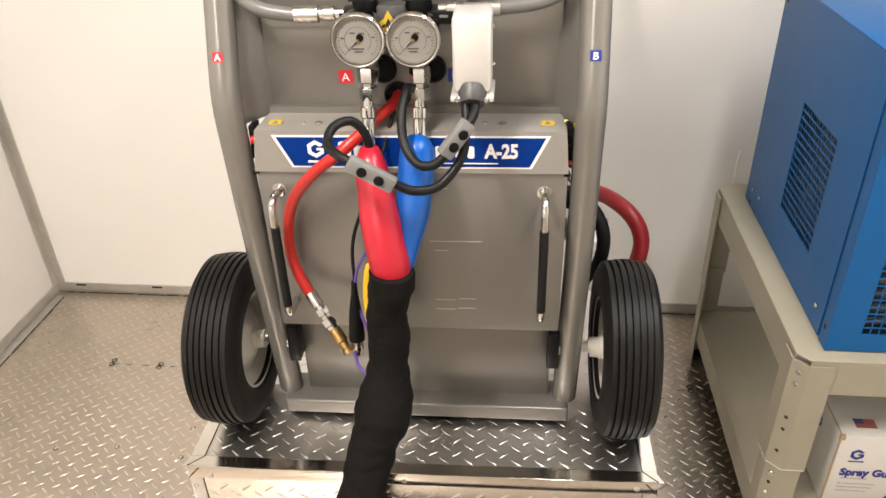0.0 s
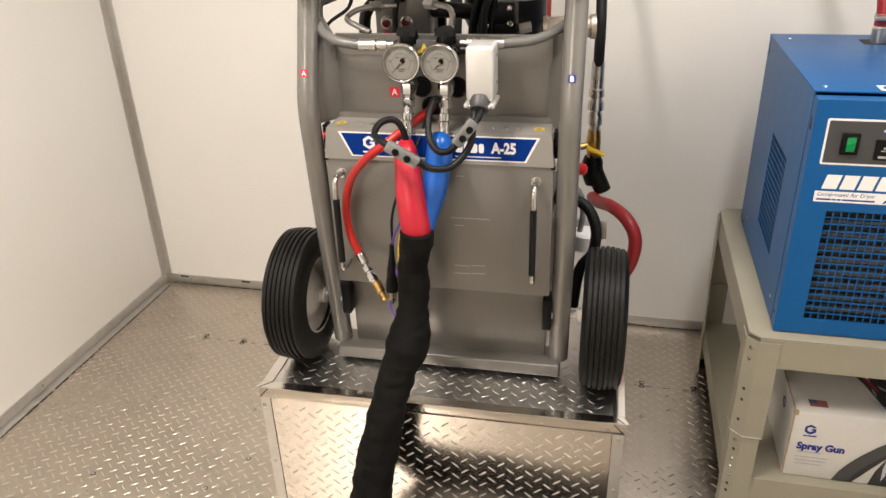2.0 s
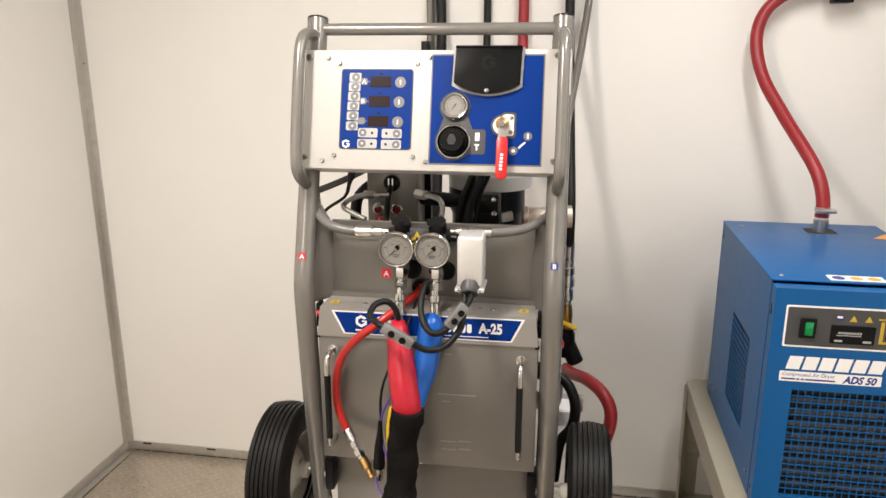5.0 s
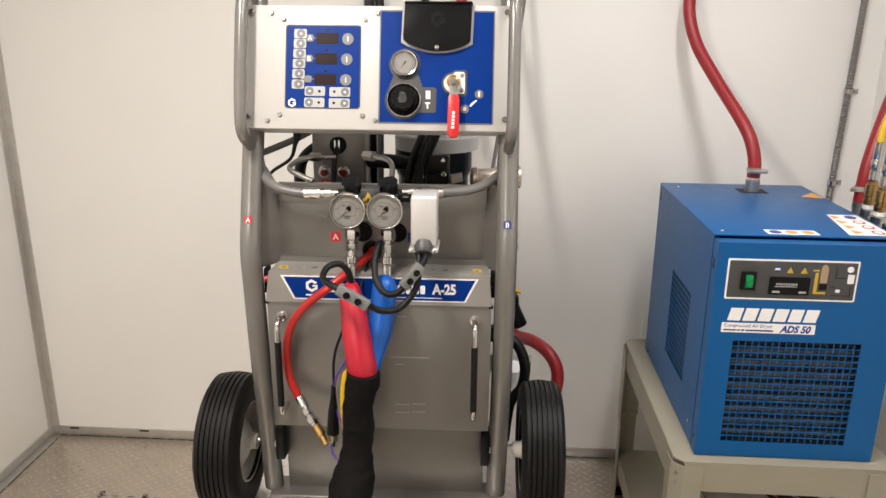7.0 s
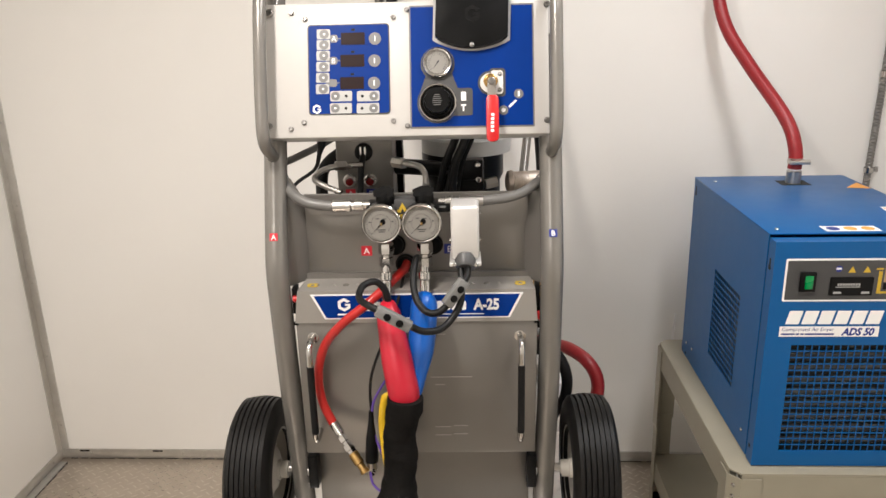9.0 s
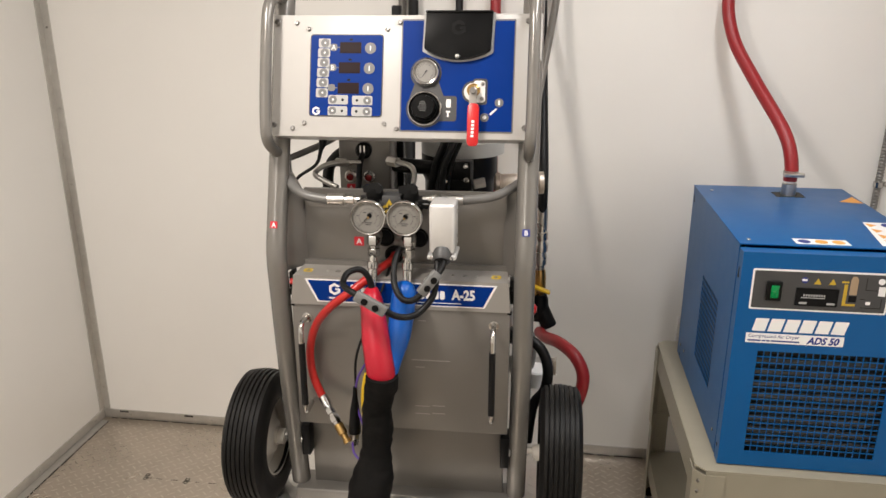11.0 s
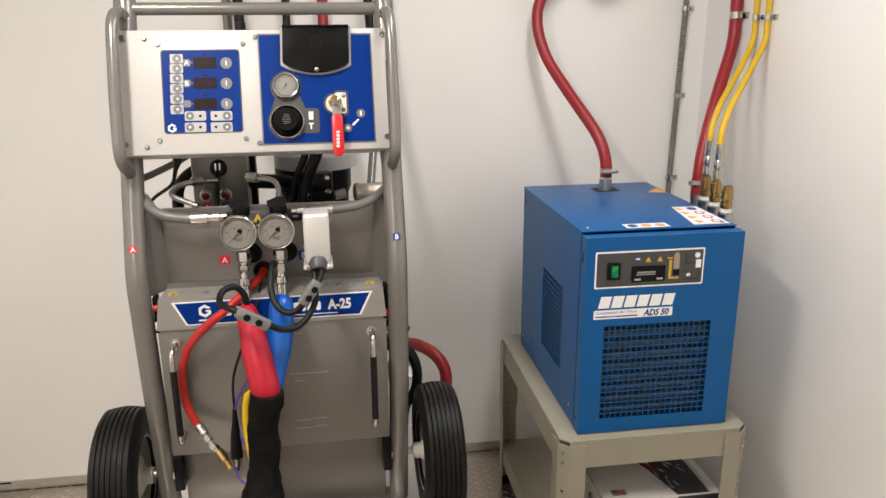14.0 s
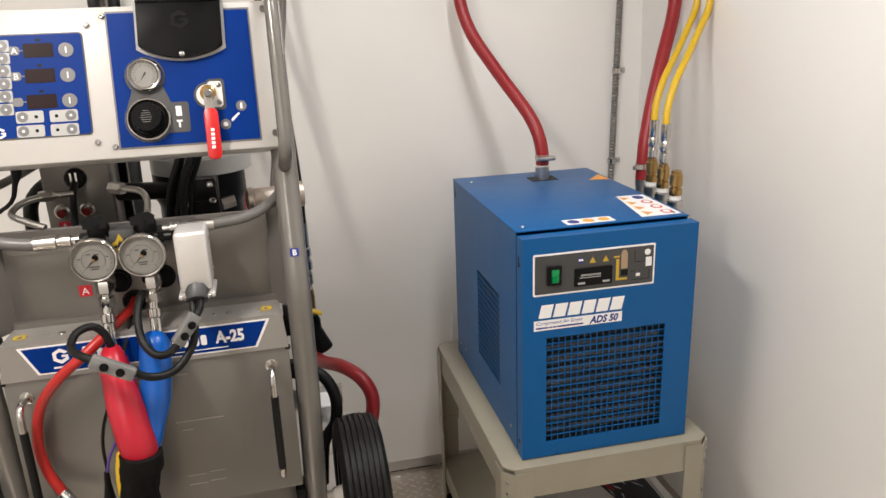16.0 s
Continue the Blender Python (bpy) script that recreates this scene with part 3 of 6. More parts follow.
for x, r, mt in ((0.055, 0.0025, ZINC), (0.085, 0.003, ZINC), (0.105, 0.0055, GREY), (0.125, 0.003, ZINC), (0.327, 0.003, ZINC), (0.350, 0.0055, GREY), (0.372, 0.003, ZINC), (0.400, 0.0025, ZINC)):
    part("rivet", lathe((x, 1.174, 0.8945), (0, -0.05, 1), [(0, r), (0.0012, r * 0.8), (0.0012, 0)], 14), mt, hd)
LED = Matrix.Translation((0, 1.149, 0.8935)) @ pose(0, 0, 0, 3)
for x in (0.047, 0.408):
    part("warning_sticker", prism(rounded(x - 0.0095, 0.016, x + 0.0095, 0.032, 0.005), 0.0004, LED), YELLOW_INK, hd)
    part("warning_mark", prism([(x - 0.0045, 0.0195), (x + 0.0045, 0.0195), (x, 0.0285)], 0.0004, LED @ Matrix.Translation((0, 0, 0.0004))), PRINT_GREY, hd)
FR = Matrix.Translation((0, 1.148, 0)) @ pose(0, 0, 0, 90)
lab = part("name_plate", prism([(0.046, 0.887), (0.412, 0.887), (0.389, 0.841), (0.069, 0.841)], 0.0006, FR), WHITE_INK, hd, "blue and white name plate")
FR2 = Matrix.Translation((0, 1.1474, 0)) @ pose(0, 0, 0, 90)
part("blue_field", prism([(0.052, 0.8845), (0.406, 0.8845), (0.386, 0.8435), (0.072, 0.8435)], 0.0004, FR2), BLUE_LABEL, lab)
FR3 = Matrix.Translation((0, 1.1470, 0)) @ pose(0, 0, 0, 90)
lg = logo_shape(0.104, 0.868, 0.0125, FR3)
prism([(0.092, 0.8485), (0.118, 0.8485), (0.118, 0.8515), (0.092, 0.8515)], 0.0004, FR3, lg)
part("emblem", lg, WHITE_INK, lab)
for x, w, h0, h1 in ((0.135, 0.016, 0.856, 0.879), (0.155, 0.014, 0.856, 0.873), (0.173, 0.014, 0.856, 0.873), (0.247, 0.013, 0.856, 0.873), (0.263, 0.013, 0.856, 0.873), (0.2785, 0.008, 0.856, 0.877), (0.289, 0.0135, 0.856, 0.873), (0.305, 0.009, 0.856, 0.873), (0.262, 0.083, 0.848, 0.8495)):
    part("word_bar", prism(rounded(x, h0, x + w, h1, min(0.003, (h1 - h0) / 3)), 0.0004, FR3), WHITE_INK, lab)
writing("writing", "A-25", 0.027, FR3 @ Matrix.Translation((0.328, 0.857, 0)), WHITE_INK, lab, wide=0.80, heavy=0.0011)
# red and black ends at the header
for sx in (-1, 1):
    part("hinge_pin", rod((CX + sx * 0.205, 1.165, 0.873), (CX + sx * 0.2135, 1.165, 0.873), 0.006), RED_GRIP if sx < 0 else BLACK, hd)
    part("hinge_block", box((CX + sx * 0.212 - 0.004, 1.165, 0.845), (CX + sx * 0.212 + 0.004, 1.19, 0.892), 0.001), BLACK, hd)
    part("bumper", box((CX + sx * 0.2095 - 0.004, 1.1505, 0.829), (CX + sx * 0.2095 + 0.004, 1.16, 0.833)), BLACK, hd)
# upper back plate with holes
bp = box((0.034, 1.214, 0.888), (0.424, 1.219, 1.048), 0.001)
box((0.030, 1.205, 0.890), (0.428, 1.216, 0.905), bm=bp)
part("back_plate", bp, GREY, mach)
for x, z, r in ((0.2080, 0.9190, 0.0185), (0.190, 0.955, 0.019), (0.256, 0.955, 0.019)):
    part("grommet", lathe((x, 1.2135, z), (0, -1, 0), [(0, r), (0.003, r), (0.004, r * 0.85), (0.001, r * 0.7), (0.0005, 0)], 24), BLACK, mach)
for x, z, ch, mt in ((0.139, 0.944, "A", RED_INK), (0.286, 0.946, "B", BLUE_INK)):
    s = part("sticker", prism(rounded(x - 0.0095, z - 0.009, x + 0.0095, z + 0.009, 0.001), 0.0004, Matrix.Translation((0, 1.2134, 0)) @ pose(0, 0, 0, 90)), mt, mach)
    writing("writing", ch, 0.016, Matrix.Translation((x, 1.2128, z - 0.0058)) @ pose(0, 0, 0, 90), WHITE_INK, s, align="CENTER")
for x, ch, mt in ((CX - 0.2350, "A", RED_INK), (CX + 0.2350, "B", BLUE_INK)):
    TM = Matrix.Translation((x, tube_y(0.989) - 0.0198, 0.989)) @ pose(0, 0, 0, 72)
    s = part("sticker", prism(rounded(-0.0068, -0.0065, 0.0068, 0.0065, 0.001), 0.0008, TM), mt, mach)
    writing("writing", ch, 0.0125, TM @ Matrix.Translation((0, -0.0044, 0.001)), WHITE_INK, s, align="CENTER", heavy=0.0002)

# gauges and manifold
mf = box((0.148, 1.168, 1.024), (0.290, 1.209, 1.039), 0.002)
mani = part("manifold", mf, BLACK, mach, "black manifold block")
sh = prism(rounded(0.040, 1.012, 0.322, 1.0475, 0.010), 0.003, Matrix.Translation((0, 1.2132, 0)) @ pose(0, 0, 0, 90))
part("bracket_edge", sh, GREY, mani, "grey painted upright bracket edge")
for x0, x1 in ((0.132, 0.142), (0.199, 0.207), (0.211, 0.219), (0.272, 0.282), (0.290, 0.300)):
    part("slot", box((x0, 1.1672, 1.0325), (x1, 1.1682, 1.0355)), MID_GREY, mani)
part("warning_sticker", prism([(0.1995, 1.024), (0.2100, 1.043), (0.2205, 1.024), (0.2100, 1.005)], 0.0006, Matrix.Translation((0, 1.163, 0)) @ pose(0, 0, 0, 90)), YELLOW_INK, mani)
part("warning_mark", prism([(0.2055, 1.024), (0.2100, 1.034), (0.2145, 1.024)], 0.0004, Matrix.Translation((0, 1.1623, 0)) @ pose(0, 0, 0, 90)), DARK, mani)
part("manifold_web", box((0.196, 1.164, 1.010), (0.231, 1.20, 1.048), 0.002), DARK_GREY, mani)
for x in (0.1770, 0.2430):
    z = 1.016
    o = (x, 1.160, z)
    g = part("pressure_gauge", lathe(o, (0, -1, 0), [(0, 0.028), (0.003, 0.0315), (0.022, 0.0318), (0.025, 0.0332), (0.029, 0.0336), (0.032, 0.0328), (0.0335, 0.0312), (0.033, 0.0296), (0.030, 0.0280), (0.030, 0)], 48), STEEL, mach, "round chrome pressure gauge")
    part("dial", lathe((x, 1.1302, z), (0, -1, 0), [(0, 0.0280), (0.0004, 0.0280), (0.0004, 0)], 40), DIAL, g)
    GM = Matrix.Translation((x, 1.1297, z)) @ pose(0, 0, 0, 90)
    tk = bmesh.new()
    for k in range(31):
        a = radians(225 - 270 * k / 30)
        r0, r1, w = (0.0215 if k % 5 == 0 else 0.0228), 0.0245, 0.0004
        c, s = math.cos(a), math.sin(a)
        prism([(r0 * c - w * s, r0 * s + w * c), (r1 * c - w * s, r1 * s + w * c), (r1 * c + w * s, r1 * s - w * c), (r0 * c + w * s, r0 * s - w * c)], 0.0003, GM, tk)
    for k in range(24):
        a0, a1 = radians(225 - 270 * k / 24), radians(225 - 270 * (k + 1) / 24)
        prism([(r * math.cos(a), r * math.sin(a)) for a, r in ((a0, 0.0158), (a1, 0.0158), (a1, 0.0163), (a0, 0.0163))], 0.0003, GM, tk)
    for dx, dz, w in ((0, -0.010, 0.007), (0, -0.0135, 0.005), (-0.006, 0.009, 0.003), (0.005, 0.0085, 0.0035), (-0.019, 0.003, 0.002), (0.019, 0.004, 0.002)):
        prism([(dx - w, dz - 0.0008), (dx + w, dz - 0.0008), (dx + w, dz + 0.0008), (dx - w, dz + 0.0008)], 0.0003, GM, tk)
    part("markings", tk, DARK_GREY, g)
    a = radians(225)
    c, s = math.cos(a), math.sin(a)
    nd = prism([(0.021 * c, 0.021 * s), (-0.001 * s - 0.006 * c, 0.001 * c - 0.006 * s), (0.001 * s - 0.006 * c, -0.001 * c - 0.006 * s)], 0.0004, Matrix.Translation((0, -0.0006, 0)) @ GM)
    prism(disc(0.0028, 0.0035, 0.0045), 0.0004, Matrix.Translation((0, -0.0006, 0)) @ GM, nd)
    part("needle", nd, BLACK, g)
    part("pivot", lathe((x, 1.1290, z), (0, -1, 0), [(0, 0.0022), (0.0015, 0.002), (0.0018, 0)], 12), BRASS, g)
    part("glass_rim", lathe((x, 1.1282, z), (0, -1, 0), [(0, 0.0287), (0.0012, 0.0287), (0.0012, 0.0276), (0, 0.0276)], 40, close=False), BOLT, g)
    part("stem", rod((x, 1.172, z), (x, 1.205, z), 0.008), BLACK, g)
    # knob above the gauge
    k = lathe((x + 0.003, 1.182, 1.0385), (0, -0.2, 0.98), [(0, 0.0155), (0.003, 0.0165), (0.016, 0.0160), (0.024, 0.0135), (0.026, 0.010), (0.026, 0)], 20)
    prism([(-0.0175, 0.0), (0.0135, 0.0), (0.0165, 0.012), (0.008, 0.0185), (-0.003, 0.0175), (-0.019, 0.0115)], 0.008, Matrix.Translation((x + 0.003, 1.172, 1.052)) @ pose(0, 0, 0, 80), k)
    part("valve_knob", k, BLACK, mach, "black plastic valve knob")
    # stacked fittings below
    f = lathe((x + 0.004, 1.195, 0.966), (0, -1, -0.2), [(0, 0.010), (0.022, 0.010), (0.024, 0.012), (0.040, 0.012), (0.042, 0.009)], 6)
    lathe((x + 0.003, 1.156, 0.962), (0, -0.04, -1), [(-0.018, 0.009), (-0.012, 0.0130), (0.004, 0.0130), (0.006, 0.0090), (0.011, 0.0090), (0.012, 0.0120), (0.027, 0.0120), (0.029, 0.008)], 6, f)
    lathe((x + 0.002, 1.152, 0.938), (0, -0.25, -1), [(0, 0.0075), (0.012, 0.0075), (0.013, 0.0105), (0.025, 0.0105), (0.027, 0.008), (0.030, 0.009), (0.060, 0.009)], 16, f)
    part("swivel_fitting", f, STEEL, mach, "zinc plated swivel fitting")
# heated hose connection box
bx = part("connection_box", box((0.291, 1.106, 0.960), (0.337, 1.165, 1.050), 0.006, seg=3), SATIN, mach, "brushed aluminium connection box")
part("flange", box((0.288, 1.100, 0.950), (0.340, 1.165, 0.957), 0.002), SATIN, bx)
part("gland", lathe((0.314, 1.116, 0.962), (0, -0.7, -0.7), [(0, 0.0175), (0.016, 0.0175), (0.021, 0.0150), (0.022, 0)], 24), DARK_GREY, bx)
for x in (0.294, 0.334):
    for z in (0.985, 1.03):
        part("screw", lathe((x, 1.14, z), (-1 if x < 0.3 else 1, 0, 0), [(0, 0.003), (0.006, 0.003), (0.006, 0)], 8), STEEL, bx)
    part("screw", screw((x + (0.003 if x < 0.3 else -0.003), 1.100, 0.9535), (0, -1, 0), 0.004, 0.003), STEEL, bx)
# hoses into the manifold
hz = sweep([(-0.024, 1.30, 1.088), (-0.008, 1.25, 1.075), (0.014, 1.20, 1.058), (0.045, 1.178, 1.043), (0.085, 1.175, 1.036), (0.098, 1.175, 1.036)], 0.0088, 16, 0.006)
part("hose", hz, GREY_HOSE, mach, "grey rubber hose")
ft = lathe((0.092, 1.175, 1.036), (1, 0, 0.02), [(0, 0.0105), (0.030, 0.0105), (0.031, 0.007), (0.036, 0.007), (0.037, 0.009), (0.050, 0.009), (0.051, 0.006), (0.062, 0.006)], 20)
part("crimp_fitting", ft, ZINC, mach)
part("hose", sweep([(0.470, 1.26, 1.080), (0.43, 1.205, 1.058), (0.395, 1.185, 1.046), (0.35, 1.180, 1.041), (0.30, 1.178, 1.040)], 0.0085, 16, 0.006), GREY_HOSE, mach, "grey rubber hose")
part("crimp_fitting", lathe((0.345, 1.180, 1.040), (-1, 0, 0), [(0, 0.0095), (0.04, 0.0095), (0.041, 0.007), (0.05, 0.007), (0.051, 0.009), (0.064, 0.009), (0.065, 0.006), (0.075, 0.006)], 20), ZINC, mach)
part("steel_pipe", sweep([(0.128, 1.30, 1.082), (0.085, 1.29, 1.082), (0.058, 1.27, 1.078), (0.050, 1.24, 1.068), (0.075, 1.225, 1.058), (0.10, 1.215, 1.05)], 0.0052, 12, 0.006), ZINC, mach)
part("pipe_nut", hexnut((0.078, 1.292, 1.082), (0.100, 1.295, 1.082), 0.009), ZINC, mach)
part("steel_pipe", sweep([(0.185, 1.29, 1.088), (0.215, 1.27, 1.088), (0.236, 1.255, 1.085), (0.246, 1.235, 1.075), (0.247, 1.215, 1.06)], 0.0052, 12, 0.006), ZINC, mach)
part("pipe_nut", hexnut((0.186, 1.292, 1.088), (0.207, 1.274, 1.088), 0.010), ZINC, mach)

# motor, pump and electrics seen below the panel
eb = part("electrical_box", box((0.074, 1.335, 0.92), (0.180, 1.42, 1.32), 0.004), GREY, mach)
part("cable_gland", lathe((0.127, 1.335, 1.100), (0, -1, 0), [(0, 0.017), (0.006, 0.017), (0.010, 0.013), (0.011, 0.0)], 20), BLACK, eb)
pl = box((0.121, 1.318, 1.090), (0.125, 1.324, 1.112), 0.001)
box((0.129, 1.318, 1.090), (0.133, 1.324, 1.112), 0.001, bm=pl)
part("plug_pins", pl, STEEL, eb)
for x, ch, mt in ((0.098, "A", RED_INK), (0.137, "B", BLUE_INK)):
    part("indicator_ring", lathe((x, 1.335, 1.046), (0, -1, 0), [(0, 0.0125), (0.004, 0.0125), (0.006, 0.010), (0.006, 0)], 20), ZINC, eb)
    part("indicator_lens", lathe((x, 1.3285, 1.045), (0, -1, 0), [(0, 0.0075), (0.006, 0.007), (0.007, 0)], 16), LENS, eb, "dark red indicator lens")
    s = part("sticker", prism(rounded(x - 0.009, 1.011, x + 0.009, 1.029, 0.001), 0.0005, Matrix.Translation((0, 1.3342, 0)) @ pose(0, 0, 0, 90)), mt, eb)
    writing("writing", ch, 0.016, Matrix.Translation((x, 1.3335, 1.0145)) @ pose(0, 0, 0, 90), WHITE_INK, s, align="CENTER")
part("cable", sweep([(0.127, 1.322, 1.095), (0.125, 1.30, 1.075), (0.122, 1.30, 1.04), (0.118, 1.28, 1.0)], 0.006, 12, 0.006), BLACK_RUBBER, eb)
mt_ = lathe((0.311, 1.450, 0.92), (0, 0, 1), [(0, 0.075), (0.10, 0.075), (0.115, 0.082), (0.162, 0.082)], 40)
mo = part("air_motor", mt_, BLACK, mach, "black air motor with grey cast head")
part("motor_head", lathe((0.318, 1.452, 1.078), (0, 0, 1), [(0, 0.075), (0.002, 0.0895), (0.030, 0.0895), (0.034, 0.086), (0.035, 0.06), (0.040, 0.056), (0.040, 0)], 56), PALE_GREY, mo)
mb = box((0.290, 1.305, 0.965), (0.350, 1.345, 1.085), 0.004)
box((0.300, 1.298, 1.05), (0.348, 1.325, 1.088), 0.003, bm=mb)
box((0.275, 1.31, 0.95), (0.30, 1.345, 1.06), 0.003, bm=mb)
part("valve_block", mb, BLACK, mo)
for x, z in ((0.338, 1.080), (0.340, 1.052), (0.296, 1.048)):
    part("bolt", lathe((x, 1.297, z), (0, -1, 0), [(0, 0.0055), (0.005, 0.0055), (0.006, 0.004), (0.004, 0.0025), (0.004, 0)], 12), STEEL, mo)
part("pipe_nut", hexnut((0.352, 1.32, 1.038), (0.375, 1.325, 1.042), 0.0105), ZINC, mo)
sl = lathe((0.392, 1.335, 1.037), (1, 0.1, 0.02), [(0, 0), (0, 0.012), (0.004, 0.021), (0.012, 0.0225), (0.014, 0.019)] + [(0.016 + 0.004 * k + h, r) for k in range(18) for h, r in ((0, 0.0195), (0.002, 0.0195), (0.0025, 0.0185), (0.0038, 0.0185))] + [(0.088, 0.019), (0.091, 0.0225), (0.100, 0.0225)], 28)
part("air_filter", sl, MUFFLER, mo, "perforated steel muffler")
for k, (x, y0) in enumerate(((0.286, 1.30), (0.298, 1.285), (0.278, 1.29), (0.304, 1.295), (0.292, 1.28))):
    part("cable", sweep([(x + 0.026 + 0.006 * k, 1.27, 1.20), (x + 0.014 + 0.003 * k, y0 - 0.01, 1.13), (x - 0.006 + 0.003 * k, y0, 1.08), (x - 0.022 + 0.005 * k, y0 + 0.01, 1.02), (x - 0.024, y0 + 0.03, 0.96)], 0.0065, 10, 0.01), BLACK_RUBBER, mach)
part("cable", sweep([(0.06, 1.27, 1.20), (0.063, 1.262, 1.135), (0.058, 1.258, 1.11), (0.05, 1.25, 1.085), (0.015, 1.235, 1.06), (0.01, 1.22, 1.03)], [0.007, 0.008, 0.004, 0.0032, 0.0032, 0.0032], 10, 0.008), BLACK_RUBBER, mach)
part("hose", sweep([(0.078, 1.37, 1.130), (0.045, 1.345, 1.112), (0.0, 1.31, 1.094), (-0.03, 1.29, 1.084)], 0.0068, 14, 0.01), GREY_HOSE, mach)
part("hose", sweep([(0.03, 1.40, 0.98), (0.035, 1.40, 1.05), (0.07, 1.41, 1.085), (0.11, 1.42, 1.09)], 0.012, 14, 0.01), BLACK_RUBBER, mach)
part("hose", sweep([(0.185, 1.36, 1.066), (0.225, 1.35, 1.066), (0.27, 1.36, 1.058), (0.29, 1.38, 1.03)], 0.015, 14, 0.01), BLACK_RUBBER, mach)
part("post", box((0.172, 1.43, 0.9), (0.191, 1.45, 1.38), 0.002), BLACK, mach)

# control panel, tilted back
PW, PH = 0.467, 0.221
PM = Matrix.Translation((0.222, 1.184, 1.151)) @ pose(0, 0, 0, 90 - 16)


def at(u, v, d=0.0):
    return PM @ Matrix.Translation((u, v, d))


def pxy(px, py):
    return ((px - (py - 195) * 0.036 - 551) * 0.0004775, (650 - py - (px - 65) * 0.0173) * 0.000488)


def on_panel(outline, thick, d, bm=None):
    return prism([pxy(*p) for p in outline], thick, at(0, 0, d), bm)


def px_disc(x, y, r):
    u, v = pxy(x, y)
    return disc(u, v, r * 0.000485)


cp = part("control_panel", box((-PW / 2, 0, -0.055), (PW / 2, PH, 0), 0.0025, m=PM), WHITE, mach, "white sheet metal control panel with blue overlays")
for x, y, r in ((78, 227, 0.0068), (85, 608, 0.0052), (1034, 202, 0.0052), (1046, 588, 0.0052), (155, 226, 0.0042), (202, 247, 0.0042), (508, 242, 0.0042), (554, 217, 0.0042), (160, 617, 0.0042), (205, 595, 0.0042), (516, 590, 0.0042), (565, 607, 0.0042)):
    u, v = pxy(x, y)
    part("screw", lathe(at(u, v, 0) @ Vector((0, 0, 0)), PM.to_3x3() @ Vector((0, 0, 1)), [(0, r), (0.003, r), (0.005, r * 0.75), (0.005, r * 0.4), (0.003, r * 0.35), (0.003, 0)], 14), BOLT, cp)


def px_rect(x0, y0, x1, y1, r=4):
    a, b = pxy(x0, y1), pxy(x1, y0)
    return rounded(a[0], a[1], b[0], b[1], r * 0.00048)


part("rear_cover", box((0.36, 1.258, 1.165), (0.478, 1.30, 1.365), 0.003), WHITE, mach)
kp = part("keypad", prism(px_rect(222, 262, 495, 571, 12), 0.0012, at(0, 0, 0)), DARK_GREY, cp, "blue membrane keypad with three dark displays")
part("blue_field", prism(px_rect(226, 266, 491, 567, 10), 0.0006, at(0, 0, 0.0012)), BLUE_LABEL, kp)
D = 0.0018
for y in (314, 388, 463):
    part("display", prism(px_rect(330, y - 21, 411, y + 21, 2), 0.0006, at(0, 0, D)), MAROON, kp, "dark red digital display, switched off")
    b = part("button", prism(px_disc(447, y, 21), 0.0009, at(0, 0, D)), MID_GREY, kp)
    part("button_mark", prism(px_rect(445.5, y - 9, 448.5, y + 9, 1), 0.0003, at(0, 0, D + 0.0009)), WHITE_INK, b)
    prt = prism(px_rect(291, y - 13, 318, y + 13, 8), 0.0006, at(0, 0, D))
    prism(px_rect(280, y - 2, 328, y + 2, 1), 0.0004, at(0, 0, D), prt)
    part("zone_mark", prt, MID_GREY, kp)
    part("lamp_dot", prism(px_rect(365, y - 34, 377, y - 26, 1), 0.0004, at(0, 0, D)), BLACK, kp)
for ch, y in (("A", 314), ("B", 388)):
    u, v = pxy(305, y + 9)
    writing("writing", ch, 0.0125, at(u, v, D + 0.0008), WHITE_INK, kp, align="CENTER")
for y in (299, 335, 371, 408, 445, 483):
    b = part("button", prism(px_rect(246, y - 17, 291, y + 17, 5), 0.0006, at(0, 0, D)), PALE_GREY, kp)
    part("button_face", prism(px_disc(271, y, 16), 0.0005, at(0, 0, D + 0.0006)), MID_GREY, b)
    part("button_mark", prism(px_disc(271, y, 3.5), 0.0003, at(0, 0, D + 0.0011)), WHITE_INK, b)
for y in (507, 548):
    for x0, x1, cx_, dx in ((296, 371, 314, 351), (389, 466, 447, 407)):
        b = part("button", prism(px_rect(x0, y - 18, x1, y + 18, 6), 0.0006, at(0, 0, D)), PALE_GREY, kp)
        part("button_face", prism(px_disc(cx_, y, 15), 0.0005, at(0, 0, D + 0.0006)), MID_GREY, b)
        part("button_mark", prism(px_disc(cx_, y, 4), 0.0003, at(0, 0, D + 0.0011)), WHITE_INK, b)
        part("lamp_dot", prism(px_disc(dx, y, 5), 0.0004, at(0, 0, D + 0.0006)), BLACK, b)
u, v = pxy(250, 551)
part("emblem", logo_shape(u, v, 0.008, at(0, 0, D)), WHITE_INK, kp)

ap = part("air_panel", prism(px_rect(576, 197, 989, 617, 3), 0.0008, at(0, 0, 0)), MID_GREY, cp, "blue air control overlay with gauge, regulator knob and red valve lever")
part("blue_field", prism(px_rect(581, 203, 984, 611, 2), 0.0006, at(0, 0, 0.0008)), BLUE_LABEL, ap)
D = 0.0016


def flap_outline(g):
    pts = [(655 - g, 175), (655 - g, 300 + g)]
    for k in range(13):
        f = k / 12
        x = 655 - g + (248 + 2 * g) * f
        pts.append((x, 312 + g + 36 * math.sin(math.pi * f) ** 0.8))
    return pts + [(903 + g, 300 + g), (903 + g, 175)]


